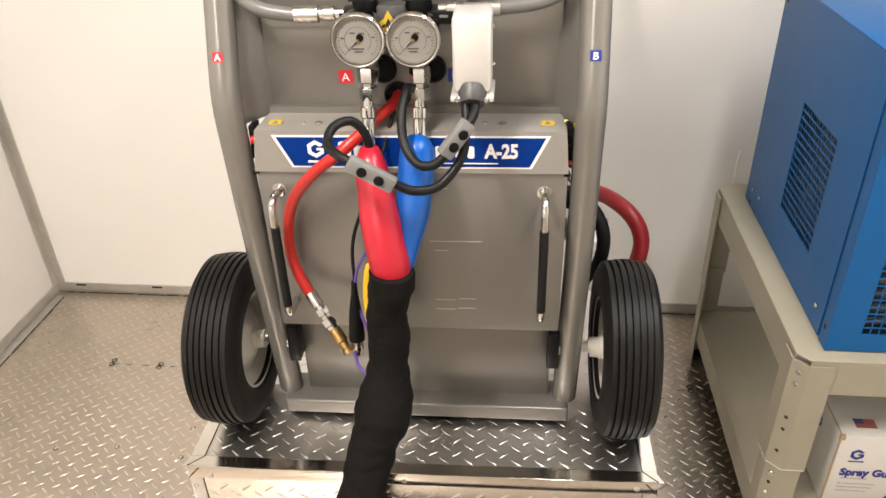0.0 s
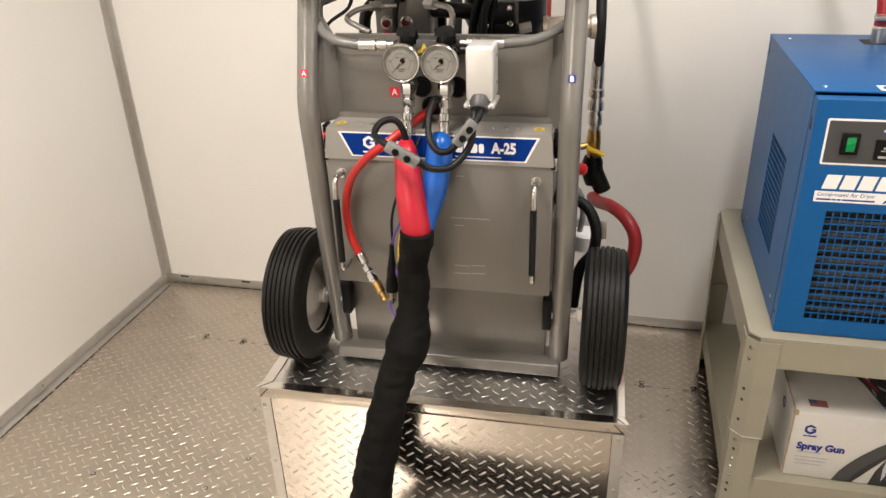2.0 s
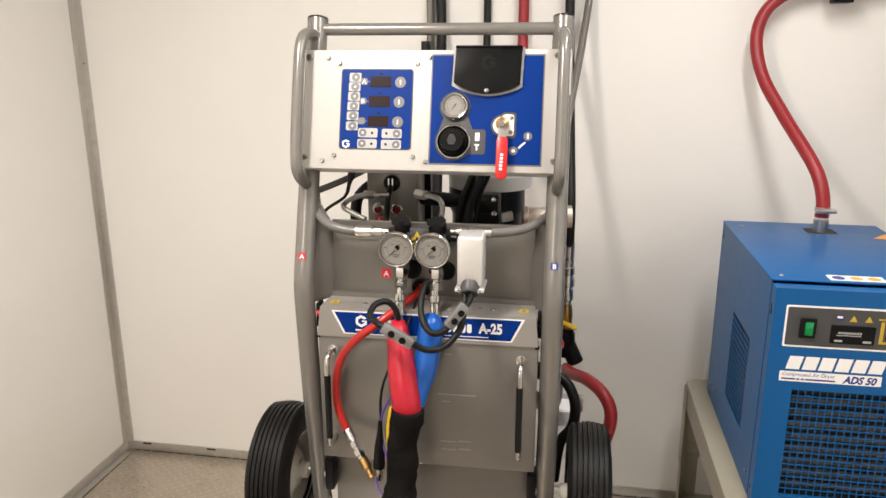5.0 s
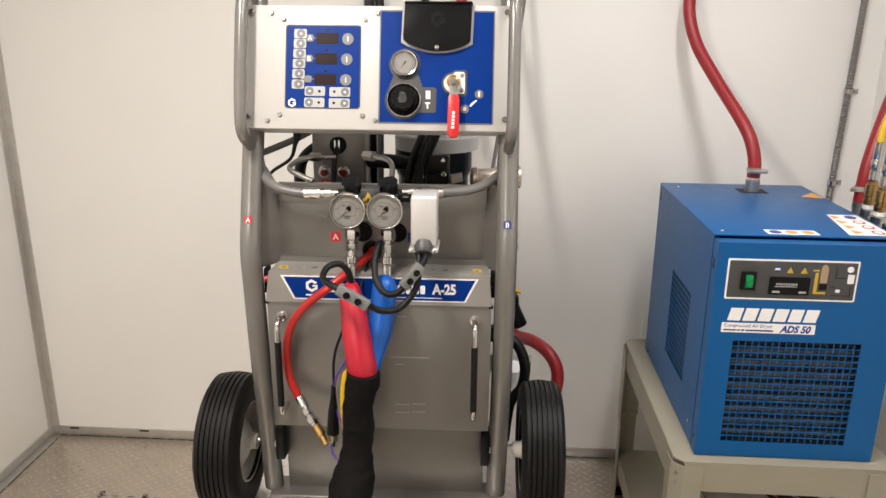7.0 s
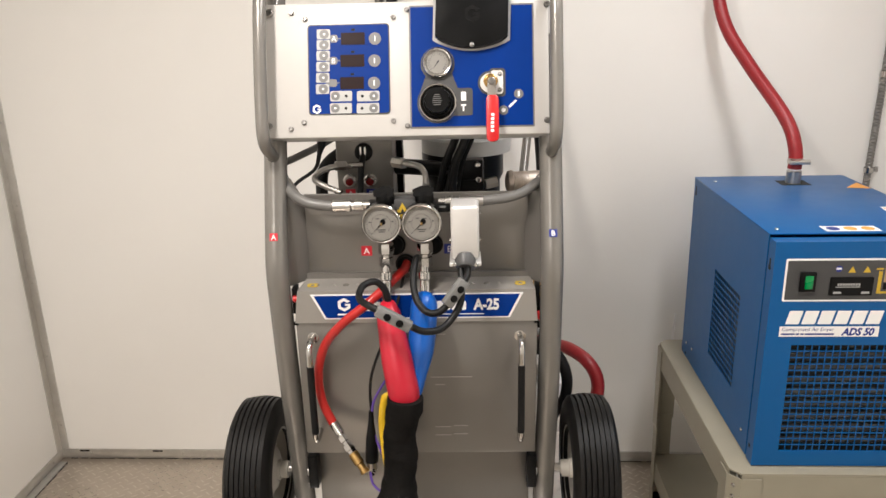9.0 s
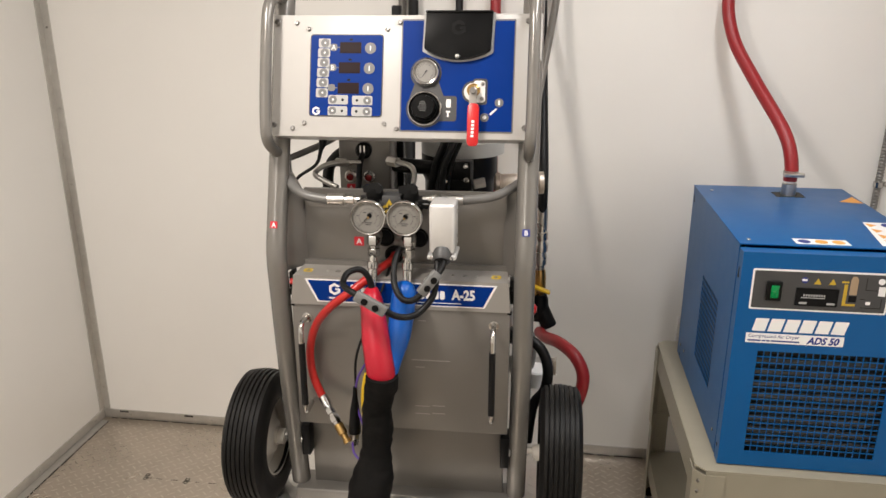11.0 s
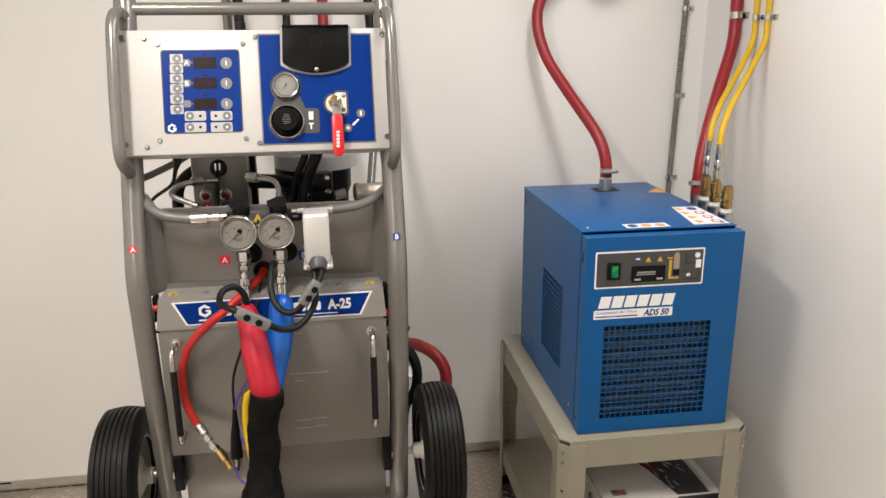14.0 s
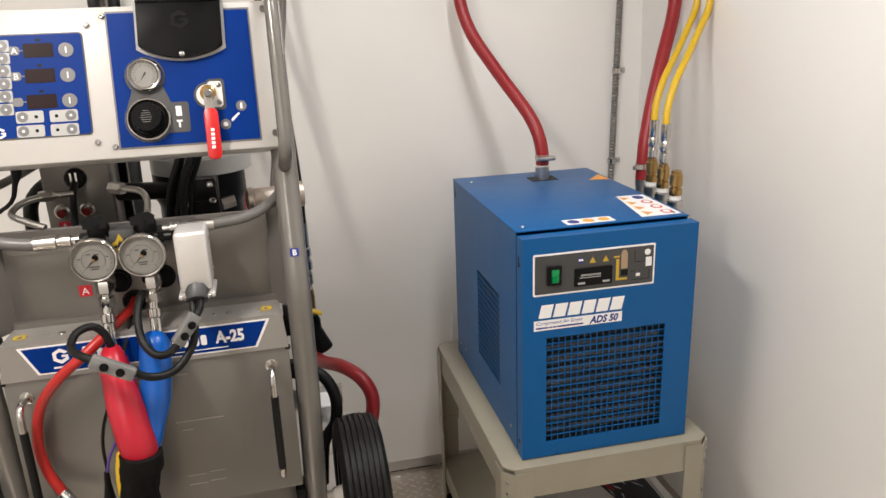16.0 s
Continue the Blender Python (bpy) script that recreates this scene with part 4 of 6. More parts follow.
part("flap_border", on_panel(flap_outline(9), 0.0008, D), PALE_GREY, ap)
fl = prism([pxy(*p) for p in flap_outline(0)], 0.012, at(0, -0.001, D))
prism(px_rect(655, 172, 903, 186, 4), 0.018, at(0, -0.001, D - 0.004), fl)
bmesh.ops.bevel(fl, geom=[e for e in fl.edges], offset=0.002, segments=2, affect="EDGES", profile=0.5)
flap = part("flap", fl, FLAP, ap, "black plastic hinged cover")
u, v = pxy(780, 236)
part("emblem", logo_shape(u, v, 0.014, at(0, -0.001, D + 0.0122)), BLACK, flap)
u, v = pxy(781, 340)
part("latch", lathe(at(u, v - 0.001, D + 0.012) @ Vector(), PM.to_3x3() @ Vector((0, 0, 1)), [(0, 0.004), (0.002, 0.004), (0.003, 0.002), (0.003, 0)], 12), BOLT, flap)
# gauge, knob and their grey field
gf = prism(px_disc(665, 400, 58), 0.0005, at(0, 0, D))
prism(px_disc(668, 530, 70), 0.0005, at(0, 0, D + 0.0001), gf)
on_panel([(628, 430), (712, 425), (735, 478), (735, 520), (605, 500)], 0.0004, D + 0.0001, gf)
prism(px_rect(700, 480, 787, 574, 10), 0.0004, at(0, 0, D), gf)
part("grey_field", gf, DARK_GREY, ap)
N = PM.to_3x3() @ Vector((0, 0, 1))
u, v = pxy(665, 398)
o = at(u, v, D) @ Vector()
ga = part("air_gauge", lathe(o, N, [(0, 0.0245), (0.006, 0.0250), (0.009, 0.0240), (0.0105, 0.0222), (0.0100, 0.0205), (0.006, 0.0178), (0.006, 0)], 40), STEEL, ap, "small chrome air gauge")
part("dial", lathe(at(u, v, D + 0.0061) @ Vector(), N, [(0, 0.0178), (0.0004, 0.0178), (0.0004, 0)], 32), DIAL, ga)
tk = bmesh.new()
for k in range(19):
    a = radians(225 - 270 * k / 18)
    c, s, w = math.cos(a), math.sin(a), 0.00025
    prism([(0.0125 * c - w * s, 0.0125 * s + w * c), (0.0165 * c - w * s, 0.0165 * s + w * c), (0.0165 * c + w * s, 0.0165 * s - w * c), (0.0125 * c + w * s, 0.0125 * s - w * c)], 0.0003, at(u, v, D + 0.0066), tk)
a = radians(235)
c, s = math.cos(a), math.sin(a)
prism([(0.013 * c, 0.013 * s), (-0.0012 * s - 0.004 * c, 0.0012 * c - 0.004 * s), (0.0012 * s - 0.004 * c, -0.0012 * c - 0.004 * s)], 0.0004, at(u, v, D + 0.0068), tk)
prism(px_disc(665, 398, 3), 0.0006, at(0, 0, D + 0.0068), tk)
part("markings", tk, DARK, ga)
u, v = pxy(668, 530)
kr = part("regulator_ring", lathe(at(u, v, D) @ Vector(), N, [(0, 0.0312), (0.004, 0.0312), (0.0055, 0.0302), (0.0055, 0.0285), (0.001, 0.0262)], 44, close=False), STEEL, ap)
part("knob_skirt", lathe(at(u, v, D) @ Vector(), N, [(0, 0.026), (0.002, 0.026), (0.003, 0.0235), (0.0085, 0.0225), (0.0085, 0)], 40), FLAP, ap)
gear = []
for k in range(72):
    a = 2 * math.pi * k / 72
    r = 0.0205 if k % 4 < 2 else 0.0196
    gear.append((u + r * math.cos(a), v + r * math.sin(a)))
kb = prism(gear, 0.0195, at(0, 0, D + 0.0085))
kn = part("regulator_knob", kb, FLAP, ap, "black ribbed regulator knob")
km = bmesh.new()
for k in range(6):
    w = 0.008 - 0.0012 * abs(k - 3)
    prism([(u - w, v + 0.008 - 0.0032 * k), (u + w, v + 0.008 - 0.0032 * k), (u + w, v + 0.0088 - 0.0032 * k), (u - w, v + 0.0088 - 0.0032 * k)], 0.0003, at(0, 0, D + 0.0281), km)
part("markings", km, MID_GREY, kn)
ic = prism(px_rect(749, 493, 765, 523, 1), 0.0004, at(0, 0, D + 0.0005))
prism(px_rect(749, 535, 766, 541, 1), 0.0004, at(0, 0, D + 0.0005), ic)
prism(px_rect(755, 541, 760, 558, 1), 0.0004, at(0, 0, D + 0.0005), ic)
part("symbol", ic, WHITE_INK, ap)
# ball valve and its lever
vf = prism(px_disc(846, 464, 41), 0.0006, at(0, 0, D))
prism(px_rect(846, 414, 898, 510, 12), 0.0006, at(0, 0, D + 0.00005), vf)
part("valve_border", vf, DARK_GREY, ap)
vf = prism(px_disc(846, 464, 33), 0.0012, at(0, 0, D))
prism(px_rect(850, 422, 890, 502, 10), 0.0012, at(0, 0, D + 0.00005), vf)
vp = part("valve_plate", vf, SATIN, ap)
for x, y in ((880, 434), (881, 487)):
    u, v = pxy(x, y)
    part("bolt", screw(at(u, v, D + 0.001) @ Vector(), N, 0.0038, 0.003), BOLT, vp)
u, v = pxy(848, 458)
vb = lathe(at(u, v, D + 0.001) @ Vector(), N, [(0, 0.0118), (0.004, 0.0118), (0.006, 0.0075), (0.014, 0.0075)], 16)
part("valve_body", lathe(at(u, v, D + 0.015) @ Vector(), N, [(0, 0.0075), (0.006, 0.0065), (0.006, 0)], 6, vb), BRASS, vp, "brass valve body")
sk = px_rect(838, 448, 864, 512, 6)
lv = prism(sk, 0.002, at(0, -0.005, D + 0.017))
part("lever_shank", lv, ZINC, vp)
u, v = pxy(850, 458)
part("lever_nut", lathe(at(u, v - 0.004, D + 0.019) @ Vector(), N, [(0, 0.0068), (0.005, 0.0068), (0.006, 0.005), (0.006, 0)], 6), BOLT, vp)
gp = prism(px_rect(838, 500, 875, 655, 16), 0.007, at(0, -0.005, D + 0.0145))
bmesh.ops.bevel(gp, geom=gp.edges[:], offset=0.0012, segments=2, affect="EDGES", profile=0.5)
lv = part("lever", gp, RED_GRIP, vp, "red vinyl covered lever")
for k in range(5):
    part("word_bar", prism(px_rect(851, 562 + 13 * k, 862, 571 + 13 * k, 2), 0.0003, at(0, -0.005, D + 0.0216)), WHITE_INK, lv)
for x, y in ((946, 500), (895, 555)):
    b = part("mark_disc", prism(px_disc(x, y, 16), 0.0004, at(0, 0, D)), MID_GREY, ap)
    part("mark", prism(px_rect(x - 3, y - 9, x + 3, y + 9, 2) if x > 900 else px_disc(x, y, 7), 0.0003, at(0, 0, D + 0.0004)), WHITE_INK, b)
ar = on_panel([(912, 543), (917, 536), (936, 520), (940, 524), (922, 542), (917, 547)], 0.0004, D)
part("arrow", ar, WHITE_INK, ap)

# supply lines at the machine's back
IN = Matrix.Translation((0.497, 1.705, 0.665)) @ Matrix.Diagonal((1.05, 1.05, 1.05, 1)) @ Matrix.Translation((-0.5, -1.53, -0.77))


def shifted(bm):
    bm.transform(IN)
    return bm


iv = part("inlet_line", sweep([(0.475, 1.985, 1.62), (0.480, 1.95, 1.40), (0.490, 1.80, 1.15), (0.497, 1.705, 0.98), (0.497, 1.705, 0.86)], 0.0125, 14, 0.02), BLACK_RUBBER, mach, "black supply line with zinc and brass fittings")
part("crimp_fitting", shifted(lathe((0.500, 1.53, 0.958), (0, 0, -1), [(-0.03, 0.0145), (0.03, 0.0145), (0.032, 0.017), (0.05, 0.017), (0.052, 0.013), (0.066, 0.018), (0.08, 0.018), (0.082, 0.013), (0.095, 0.0165), (0.115, 0.0165), (0.118, 0.012), (0.14, 0.012)], 20)), ZINC, iv)
vb = lathe((0.500, 1.53, 0.83), (0, 0, -1), [(0, 0.014), (0.02, 0.0165), (0.05, 0.0165), (0.055, 0.014), (0.07, 0.014)], 16)
rod((0.500, 1.53, 0.795), (0.470, 1.52, 0.79), 0.008, bm=vb)
part("ball_valve", shifted(vb), BRASS, iv)
part("valve_lever", shifted(box((0.486, 1.490, 0.792), (0.53, 1.510, 0.799), 0.003, m=Matrix.Translation((0.486, 0, 0.795)) @ pose(0, 0, 0, 0, 22, 0) @ Matrix.Translation((-0.486, 0, -0.795)))), YELLOW, iv, "yellow valve lever")
st = lathe((0.500, 1.53, 0.765), (0.05, 0, -1), [(0, 0.019), (0.012, 0.024), (0.05, 0.024), (0.07, 0.018)], 16)
rod((0.503, 1.53, 0.735), (0.530, 1.52, 0.680), 0.0200, 16, 0.003, bm=st)
part("strainer", shifted(st), BLACK, iv)
part("red_loop", sweep([(0.503, 1.69, 0.556), (0.518, 1.61, 0.578), (0.548, 1.53, 0.602), (0.584, 1.48, 0.592), (0.604, 1.458, 0.552), (0.593, 1.45, 0.49), (0.56, 1.45, 0.44)], 0.0150, 16, 0.01), RED_HOSE, mach, "dark red rubber hose loop")
part("black_loop", sweep([(0.43, 1.37, 0.690), (0.468, 1.36, 0.688), (0.500, 1.345, 0.672), (0.517, 1.335, 0.630), (0.512, 1.33, 0.58), (0.488, 1.33, 0.54), (0.478, 1.33, 0.45)], 0.0115, 16, 0.01), BLACK_RUBBER, mach, "black rubber hose loop")
part("hose_nut", hexnut((0.43, 1.37, 0.690), (0.470, 1.36, 0.688), 0.019), BLACK, mach)
part("red_knob", lathe((0.452, 1.45, 0.722), (1, -0.2, 0), [(0, 0.010), (0.02, 0.0135), (0.034, 0.012), (0.038, 0.006), (0.038, 0)], 16), RED_GRIP, mach, "red plastic knob")
part("oil_cup", lathe((0.496, 1.42, 0.548), (0, 0, 1), [(0, 0.028), (0.03, 0.030), (0.036, 0.031), (0.040, 0.027), (0.040, 0)], 24), WHITE_INK, mach, "white plastic cup")
part("clear_tube", sweep([(0.46, 1.42, 0.70), (0.482, 1.415, 0.67), (0.486, 1.415, 0.62), (0.48, 1.418, 0.58)], 0.006, 10, 0.01), CLEAR, mach)
part("rear_bracket", box((0.43, 1.45, 0.555), (0.540, 1.453, 0.60), 0.001), ZINC, mach)
part("pump", lathe((0.40, 1.44, SZ), (0, 0, 1), [(0.03, 0.02), (0.04, 0.028), (0.3, 0.028), (0.31, 0.035), (0.36, 0.035)], 20), ZINC, mach)

# ---- spray hose bundle ----
HO = (0.2, 1.0, 0)
hose = thing("spray_hose", HO, "hose bundle with red and blue ends in black scuff sleeve", "hose")
part("red_sleeve", sweep([(0.185, 1.112, 0.884), (0.187, 1.100, 0.873), (0.190, 1.090, 0.858), (0.203, 1.060, 0.80), (0.212, 1.048, 0.755), (0.215, 1.048, 0.725)], [0.012, 0.019, 0.0215, 0.0255, 0.0262, 0.0225], 24, 0.008, 0.03), RED_SLEEVE, hose, "bright red heat-shrink sleeve")
part("blue_sleeve", sweep([(0.245, 1.120, 0.894), (0.245, 1.112, 0.886), (0.245, 1.105, 0.872), (0.240, 1.085, 0.815), (0.2305, 1.062, 0.76), (0.226, 1.055, 0.735)], [0.015, 0.0215, 0.0228, 0.0220, 0.015, 0.010], 24, 0.008, 0.03), BLUE_SLEEVE, hose, "blue heat-shrink sleeve")
part("scuff_sleeve", sweep([(0.2165, 1.041, 0.746), (0.215, 1.042, 0.735), (0.205, 1.050, 0.68), (0.200, 1.050, 0.61), (0.197, 1.040, 0.55), (0.190, 1.020, 0.515), (0.170, 0.985, 0.45), (0.155, 0.955, 0.37), (0.135, 0.925, 0.26), (0.120, 0.905, 0.15), (0.135, 0.885, 0.075), (0.20, 0.875, 0.047), (0.34, 0.89, 0.046), (0.55, 0.92, 0.046), (0.80, 0.90, 0.046), (1.05, 0.80, 0.046)],
     [0.0290, 0.0292, 0.0282, 0.0275, 0.032, 0.034, 0.033, 0.036, 0.039, 0.041, 0.042, 0.044, 0.044, 0.044, 0.044, 0.044], 36, 0.005, 0.15, 0.014), CLOTH, hose, "matt black wrinkled cloth sleeve")
part("cuff", sweep([(0.199, 1.046, 0.575), (0.195, 1.034, 0.540), (0.190, 1.020, 0.515), (0.183, 1.006, 0.492)], [0.029, 0.0390, 0.0395, 0.034], 28, 0.004, 0.12), CLOTH, hose)
# sensor cords and their splices
cl = sweep([(0.307, 1.112, 0.955), (0.309, 1.085, 0.925), (0.305, 1.065, 0.895), (0.280, 1.045, 0.868), (0.250, 1.030, 0.868), (0.225, 1.022, 0.884)], 0.0058, 12, 0.006)
part("cord", cl, BLACK_RUBBER, hose)
part("cord", sweep([(0.190, 1.018, 0.905), (0.165, 1.03, 0.912), (0.147, 1.055, 0.915), (0.150, 1.08, 0.926), (0.168, 1.095, 0.928), (0.182, 1.10, 0.912), (0.188, 1.105, 0.880)], 0.0058, 12, 0.006), BLACK_RUBBER, hose)
part("cord", sweep([(0.320, 1.112, 0.955), (0.318, 1.085, 0.940), (0.311, 1.070, 0.933)], 0.0058, 12, 0.006), BLACK_RUBBER, hose)
part("cord", sweep([(0.291, 1.055, 0.908), (0.275, 1.050, 0.893), (0.255, 1.055, 0.890), (0.236, 1.075, 0.905), (0.230, 1.10, 0.935), (0.233, 1.13, 0.955), (0.236, 1.15, 0.95)], 0.0058, 12, 0.006), BLACK_RUBBER, hose)
for a, b in (((0.180, 1.012, 0.912), (0.232, 1.014, 0.882)), ((0.285, 1.052, 0.903), (0.315, 1.066, 0.940))):
    a, b = Vector(a), Vector(b)
    q = (b - a).to_track_quat("X", "Z").to_matrix().to_4x4()
    n = (b - a).length
    M = Matrix.Translation(a) @ q
    s = part("splice", box((0, -0.007, -0.0095), (n, 0.007, 0.0095), 0.003, m=M), CLEAR, hose, "clear cord splice with two black plugs")
    for f in (0.32, 0.68):
        part("plug", lathe(M @ Vector((n * f, -0.0055, 0)), M.to_3x3() @ Vector((0, -1, 0)), [(0, 0.006), (0.003, 0.006), (0.0035, 0.004), (0.0035, 0)], 16), BLACK, s)
# thin wires, yellow tag and black boot
part("wire", sweep([(0.208, 1.20, 0.92), (0.193, 1.13, 0.86), (0.150, 1.12, 0.75), (0.146, 1.115, 0.68)], 0.0026, 8, 0.01), BLACK_RUBBER, hose)
part("wire", sweep([(0.175, 1.10, 0.745), (0.152, 1.105, 0.70), (0.150, 1.10, 0.65), (0.170, 1.085, 0.60), (0.185, 1.06, 0.575)], 0.0022, 8, 0.008), PURPLE, hose, "purple wire")
part("wire", sweep([(0.143, 1.085, 0.575), (0.148, 1.075, 0.558), (0.165, 1.065, 0.548), (0.180, 1.06, 0.545)], 0.0022, 8, 0.008), PURPLE, hose)
part("tag", sweep([(0.186, 1.095, 0.722), (0.174, 1.098, 0.715), (0.168, 1.098, 0.67), (0.171, 1.09, 0.61), (0.176, 1.085, 0.57)], [0.004, 0.007, 0.008, 0.007, 0.005], 12, 0.01), YELLOW, hose, "yellow plastic strap")
part("boot", lathe((0.147, 1.105, 0.685), (-0.02, -0.1, -1), [(0, 0.004), (0.02, 0.005), (0.05, 0.0095), (0.085, 0.0115), (0.095, 0.0115), (0.097, 0.009)], 16), BLACK, hose, "black rubber boot")
part("boot_end", lathe((0.145, 1.0955, 0.592), (-0.02, -0.1, -1), [(0, 0.009), (0.018, 0.009), (0.020, 0.007), (0.026, 0.007)], 16), ZINC, hose)

# ---- short red air line ----
air = thing("air_line", (0.1, 1.1, 0.6), "bright red air line with chrome and brass quick coupling", "hose")
part("line", sweep([(0.2080, 1.2145, 0.9190), (0.2050, 1.195, 0.9140), (0.190, 1.160, 0.908), (0.150, 1.12, 0.88), (0.105, 1.115, 0.845), (0.070, 1.125, 0.80), (0.054, 1.130, 0.745), (0.057, 1.130, 0.69), (0.077, 1.125, 0.643)], 0.0078, 16, 0.008), RED_AIR, air)
d = Vector((0.052, -0.038, -0.062)).normalized()
p = Vector((0.075, 1.126, 0.648))
part("ferrule", lathe(p, d, [(0, 0.0088), (0.022, 0.0088), (0.023, 0.006), (0.026, 0.006)], 16), STEEL, air)
part("coupling", lathe(p + d * 0.026, d, [(0, 0.007), (0.001, 0.0095), (0.012, 0.0095), (0.013, 0.007), (0.018, 0.007), (0.019, 0.0105), (0.030, 0.0105), (0.031, 0.008), (0.036, 0.008)], 6), STEEL, air)
part("brass_end", lathe(p + d * 0.062, d, [(0, 0.007), (0.001, 0.009), (0.022, 0.009), (0.024, 0.0065), (0.034, 0.0065), (0.035, 0.008), (0.042, 0.008), (0.042, 0)], 14), BRASS, air)

# ---- work stand with lower shelf ----
TX0, TX1, TY0, TY1, TZ = 0.818, 1.256, 1.215, 1.835, 0.489
table = thing("work_stand", (1.037, 1.5, 0), "beige enamelled steel stand with bolted angle legs and lower shelf", "stand")
CH = 0.019


def cut_corners(x0, y0, x1, y1, c):
    return [(x0 + c, y0), (x1 - c, y0), (x1, y0 + c), (x1, y1 - c), (x1 - c, y1), (x0 + c, y1), (x0, y1 - c), (x0, y0 + c)]


tp = prism(cut_corners(TX0, TY0, TX1, TY1, CH), 0.004, Matrix.Translation((0, 0, TZ - 0.004)))
bmesh.ops.bevel(tp, geom=tp.edges[:], offset=0.0013, segments=2, affect="EDGES", profile=0.5)
part("tabletop", tp, BEIGE, table)
for z0, z1, ins, nm in ((TZ - 0.068, TZ - 0.004, 0.0, "apron"), (0.078, 0.132, 0.003, "shelf_lip")):
    a0, a1, b0, b1 = TX0 + ins, TX1 - ins, TY0 + ins, TY1 - ins
    for lo, hi in (((a0 + CH, b0, z0), (a1 - CH, b0 + 0.002, z1)), ((a0 + CH, b1 - 0.002, z0), (a1 - CH, b1, z1)), ((a0, b0 + CH, z0), (a0 + 0.002, b1 - CH, z1)), ((a1 - 0.002, b0 + CH, z0), (a1, b1 - CH, z1))):
        part(nm, box(lo, hi), BEIGE, table)
part("shelf", prism(cut_corners(TX0 + 0.003, TY0 + 0.003, TX1 - 0.003, TY1 - 0.003, CH), 0.004, Matrix.Translation((0, 0, 0.132))), BEIGE, table)


def angle_leg(z0, z1, g, wd, mm):
    """A folded leg of three faces round a cut corner, the middle one at 45 degrees."""
    t = 0.0025
    out = [(wd, -g), (CH - 0.4 * g, -g), (-g, CH - 0.4 * g), (-g, wd), (t - g, wd), (t - g, CH - 0.4 * g + 0.4 * t), (CH - 0.4 * g + 0.4 * t, t - g), (wd, t - g)]
    return prism(out, z1 - z0, Matrix.Translation((0, 0, z0)) @ mm)


for sx, sy in ((0, 0), (1, 0), (0, 1), (1, 1)):
    x, y = (TX1 if sx else TX0), (TY1 if sy else TY0)
    ix, iy = (-1 if sx else 1), (-1 if sy else 1)
    LM = Matrix.Translation((x, y, 0)) @ Matrix.Diagonal((ix, iy, 1, 1))
    out_ = Vector((-ix, -iy, 0)).normalized()
    leg = part("leg", angle_leg(0.0, 0.262, 0.0015, 0.052, LM), BEIGE, table)
    part("leg_sleeve", angle_leg(0.250, TZ - 0.010, 0.0042, 0.056, LM), BEIGE, leg)
    part("worn_edge", angle_leg(0.2485, 0.2505, 0.0046, 0.056, LM), CARD, leg, "pale worn edge of the leg sleeve")
    part("foot", box((x - 0.004, y - 0.004, 0), (x + 0.004, y + 0.004, 0.012), m=Matrix.Translation((ix * 0.018, iy * 0.018, 0)) @ Matrix.Translation((x, y, 0)) @ Matrix.Diagonal((3.4, 3.4, 1, 1)) @ Matrix.Translation((-x, -y, 0))), BLACK_RUBBER, leg)

    def on_fold(z, g):
        return (x + ix * (CH / 2 - 0.7 * g), y + iy * (CH / 2 - 0.7 * g), z)

    for z in (0.460, 0.435, 0.228, 0.180, 0.158, 0.135):
        part("bolt", screw(on_fold(z, 0.0042 if z > 0.255 else 0.0015), out_, 0.0045, 0.003), STEEL, leg)
    # flat dark discs: the shade inside each hole is painted
    for z in (0.362, 0.335, 0.285, 0.205, 0.11, 0.09):
        part("hole", lathe(on_fold(z, 0.0043 if z > 0.255 else 0.0016), out_, [(0, 0.0036), (0.0003, 0.0036), (0.0003, 0)], 12), GAP_DARK, leg)

whole("power_cord", sweep([(0.90, 1.99, 0.50), (0.885, 1.96, 0.30), (0.875, 1.94, 0.12), (0.90, 1.93, 0.006), (1.05, 1.93, 0.006)], 0.0035, 8, 0.02), WHITE_INK, "thin white cord hanging behind the beige stand", "cord")

# ---- carton on the shelf ----
BX0, BX1, BY0, BY1, BZ0, BZ1 = 0.934, 1.224, 1.244, 1.50, 0.137, 0.304
carton = thing("carton", (1.07, 1.37, BZ0), "white cardboard carton with dark spray gun artwork on the stand's shelf", "box", turn=0)
part("body", box((BX0, BY0, BZ0), (BX1, BY1, BZ1), 0.0025), CARD, carton)
CF = Matrix.Translation((0, BY0 - 0.0004, 0)) @ pose(0, 0, 0, 90)
CT = Matrix.Translation((0, 0, BZ1 + 0.0001))
part("edge_fold", box((BX0 - 0.0006, BY0 - 0.0006, BZ0 + 0.003), (BX0 + 0.002, BY0 + 0.002, BZ1 - 0.002)), CARD_EDGE, carton)
part("emblem", logo_shape(0, 0, 0.014, Matrix.Translation((BX0 - 0.0004, BY0 + 0.085, 0.262)) @ pose(0, 0, 0, 90, 0, -90)), BLUE_INK, carton)
part("worn_corner", box((BX0 - 0.001, BY0 - 0.001, BZ1 - 0.010), (BX0 + 0.008, BY0 + 0.006, BZ1 + 0.0008), 0.0012), CARD_EDGE, carton)
part("tuck_slot", box((BX0 + 0.001, BY0 + 0.004, BZ1 - 0.001), (BX0 + 0.003, BY1 - 0.004, BZ1 + 0.0004)), CARD_EDGE, carton)
part("tuck_slot", box((BX1 - 0.022, BY0 + 0.004, BZ1 - 0.001), (BX1 - 0.0205, BY1 - 0.004, BZ1 + 0.0004)), CARD_EDGE, carton)
writing("writing", "Spray Gun", 0.0235, CF @ Matrix.Translation((0.951, 0.2105, 0)), BLUE_INK, carton, wide=0.92, heavy=0.0011)
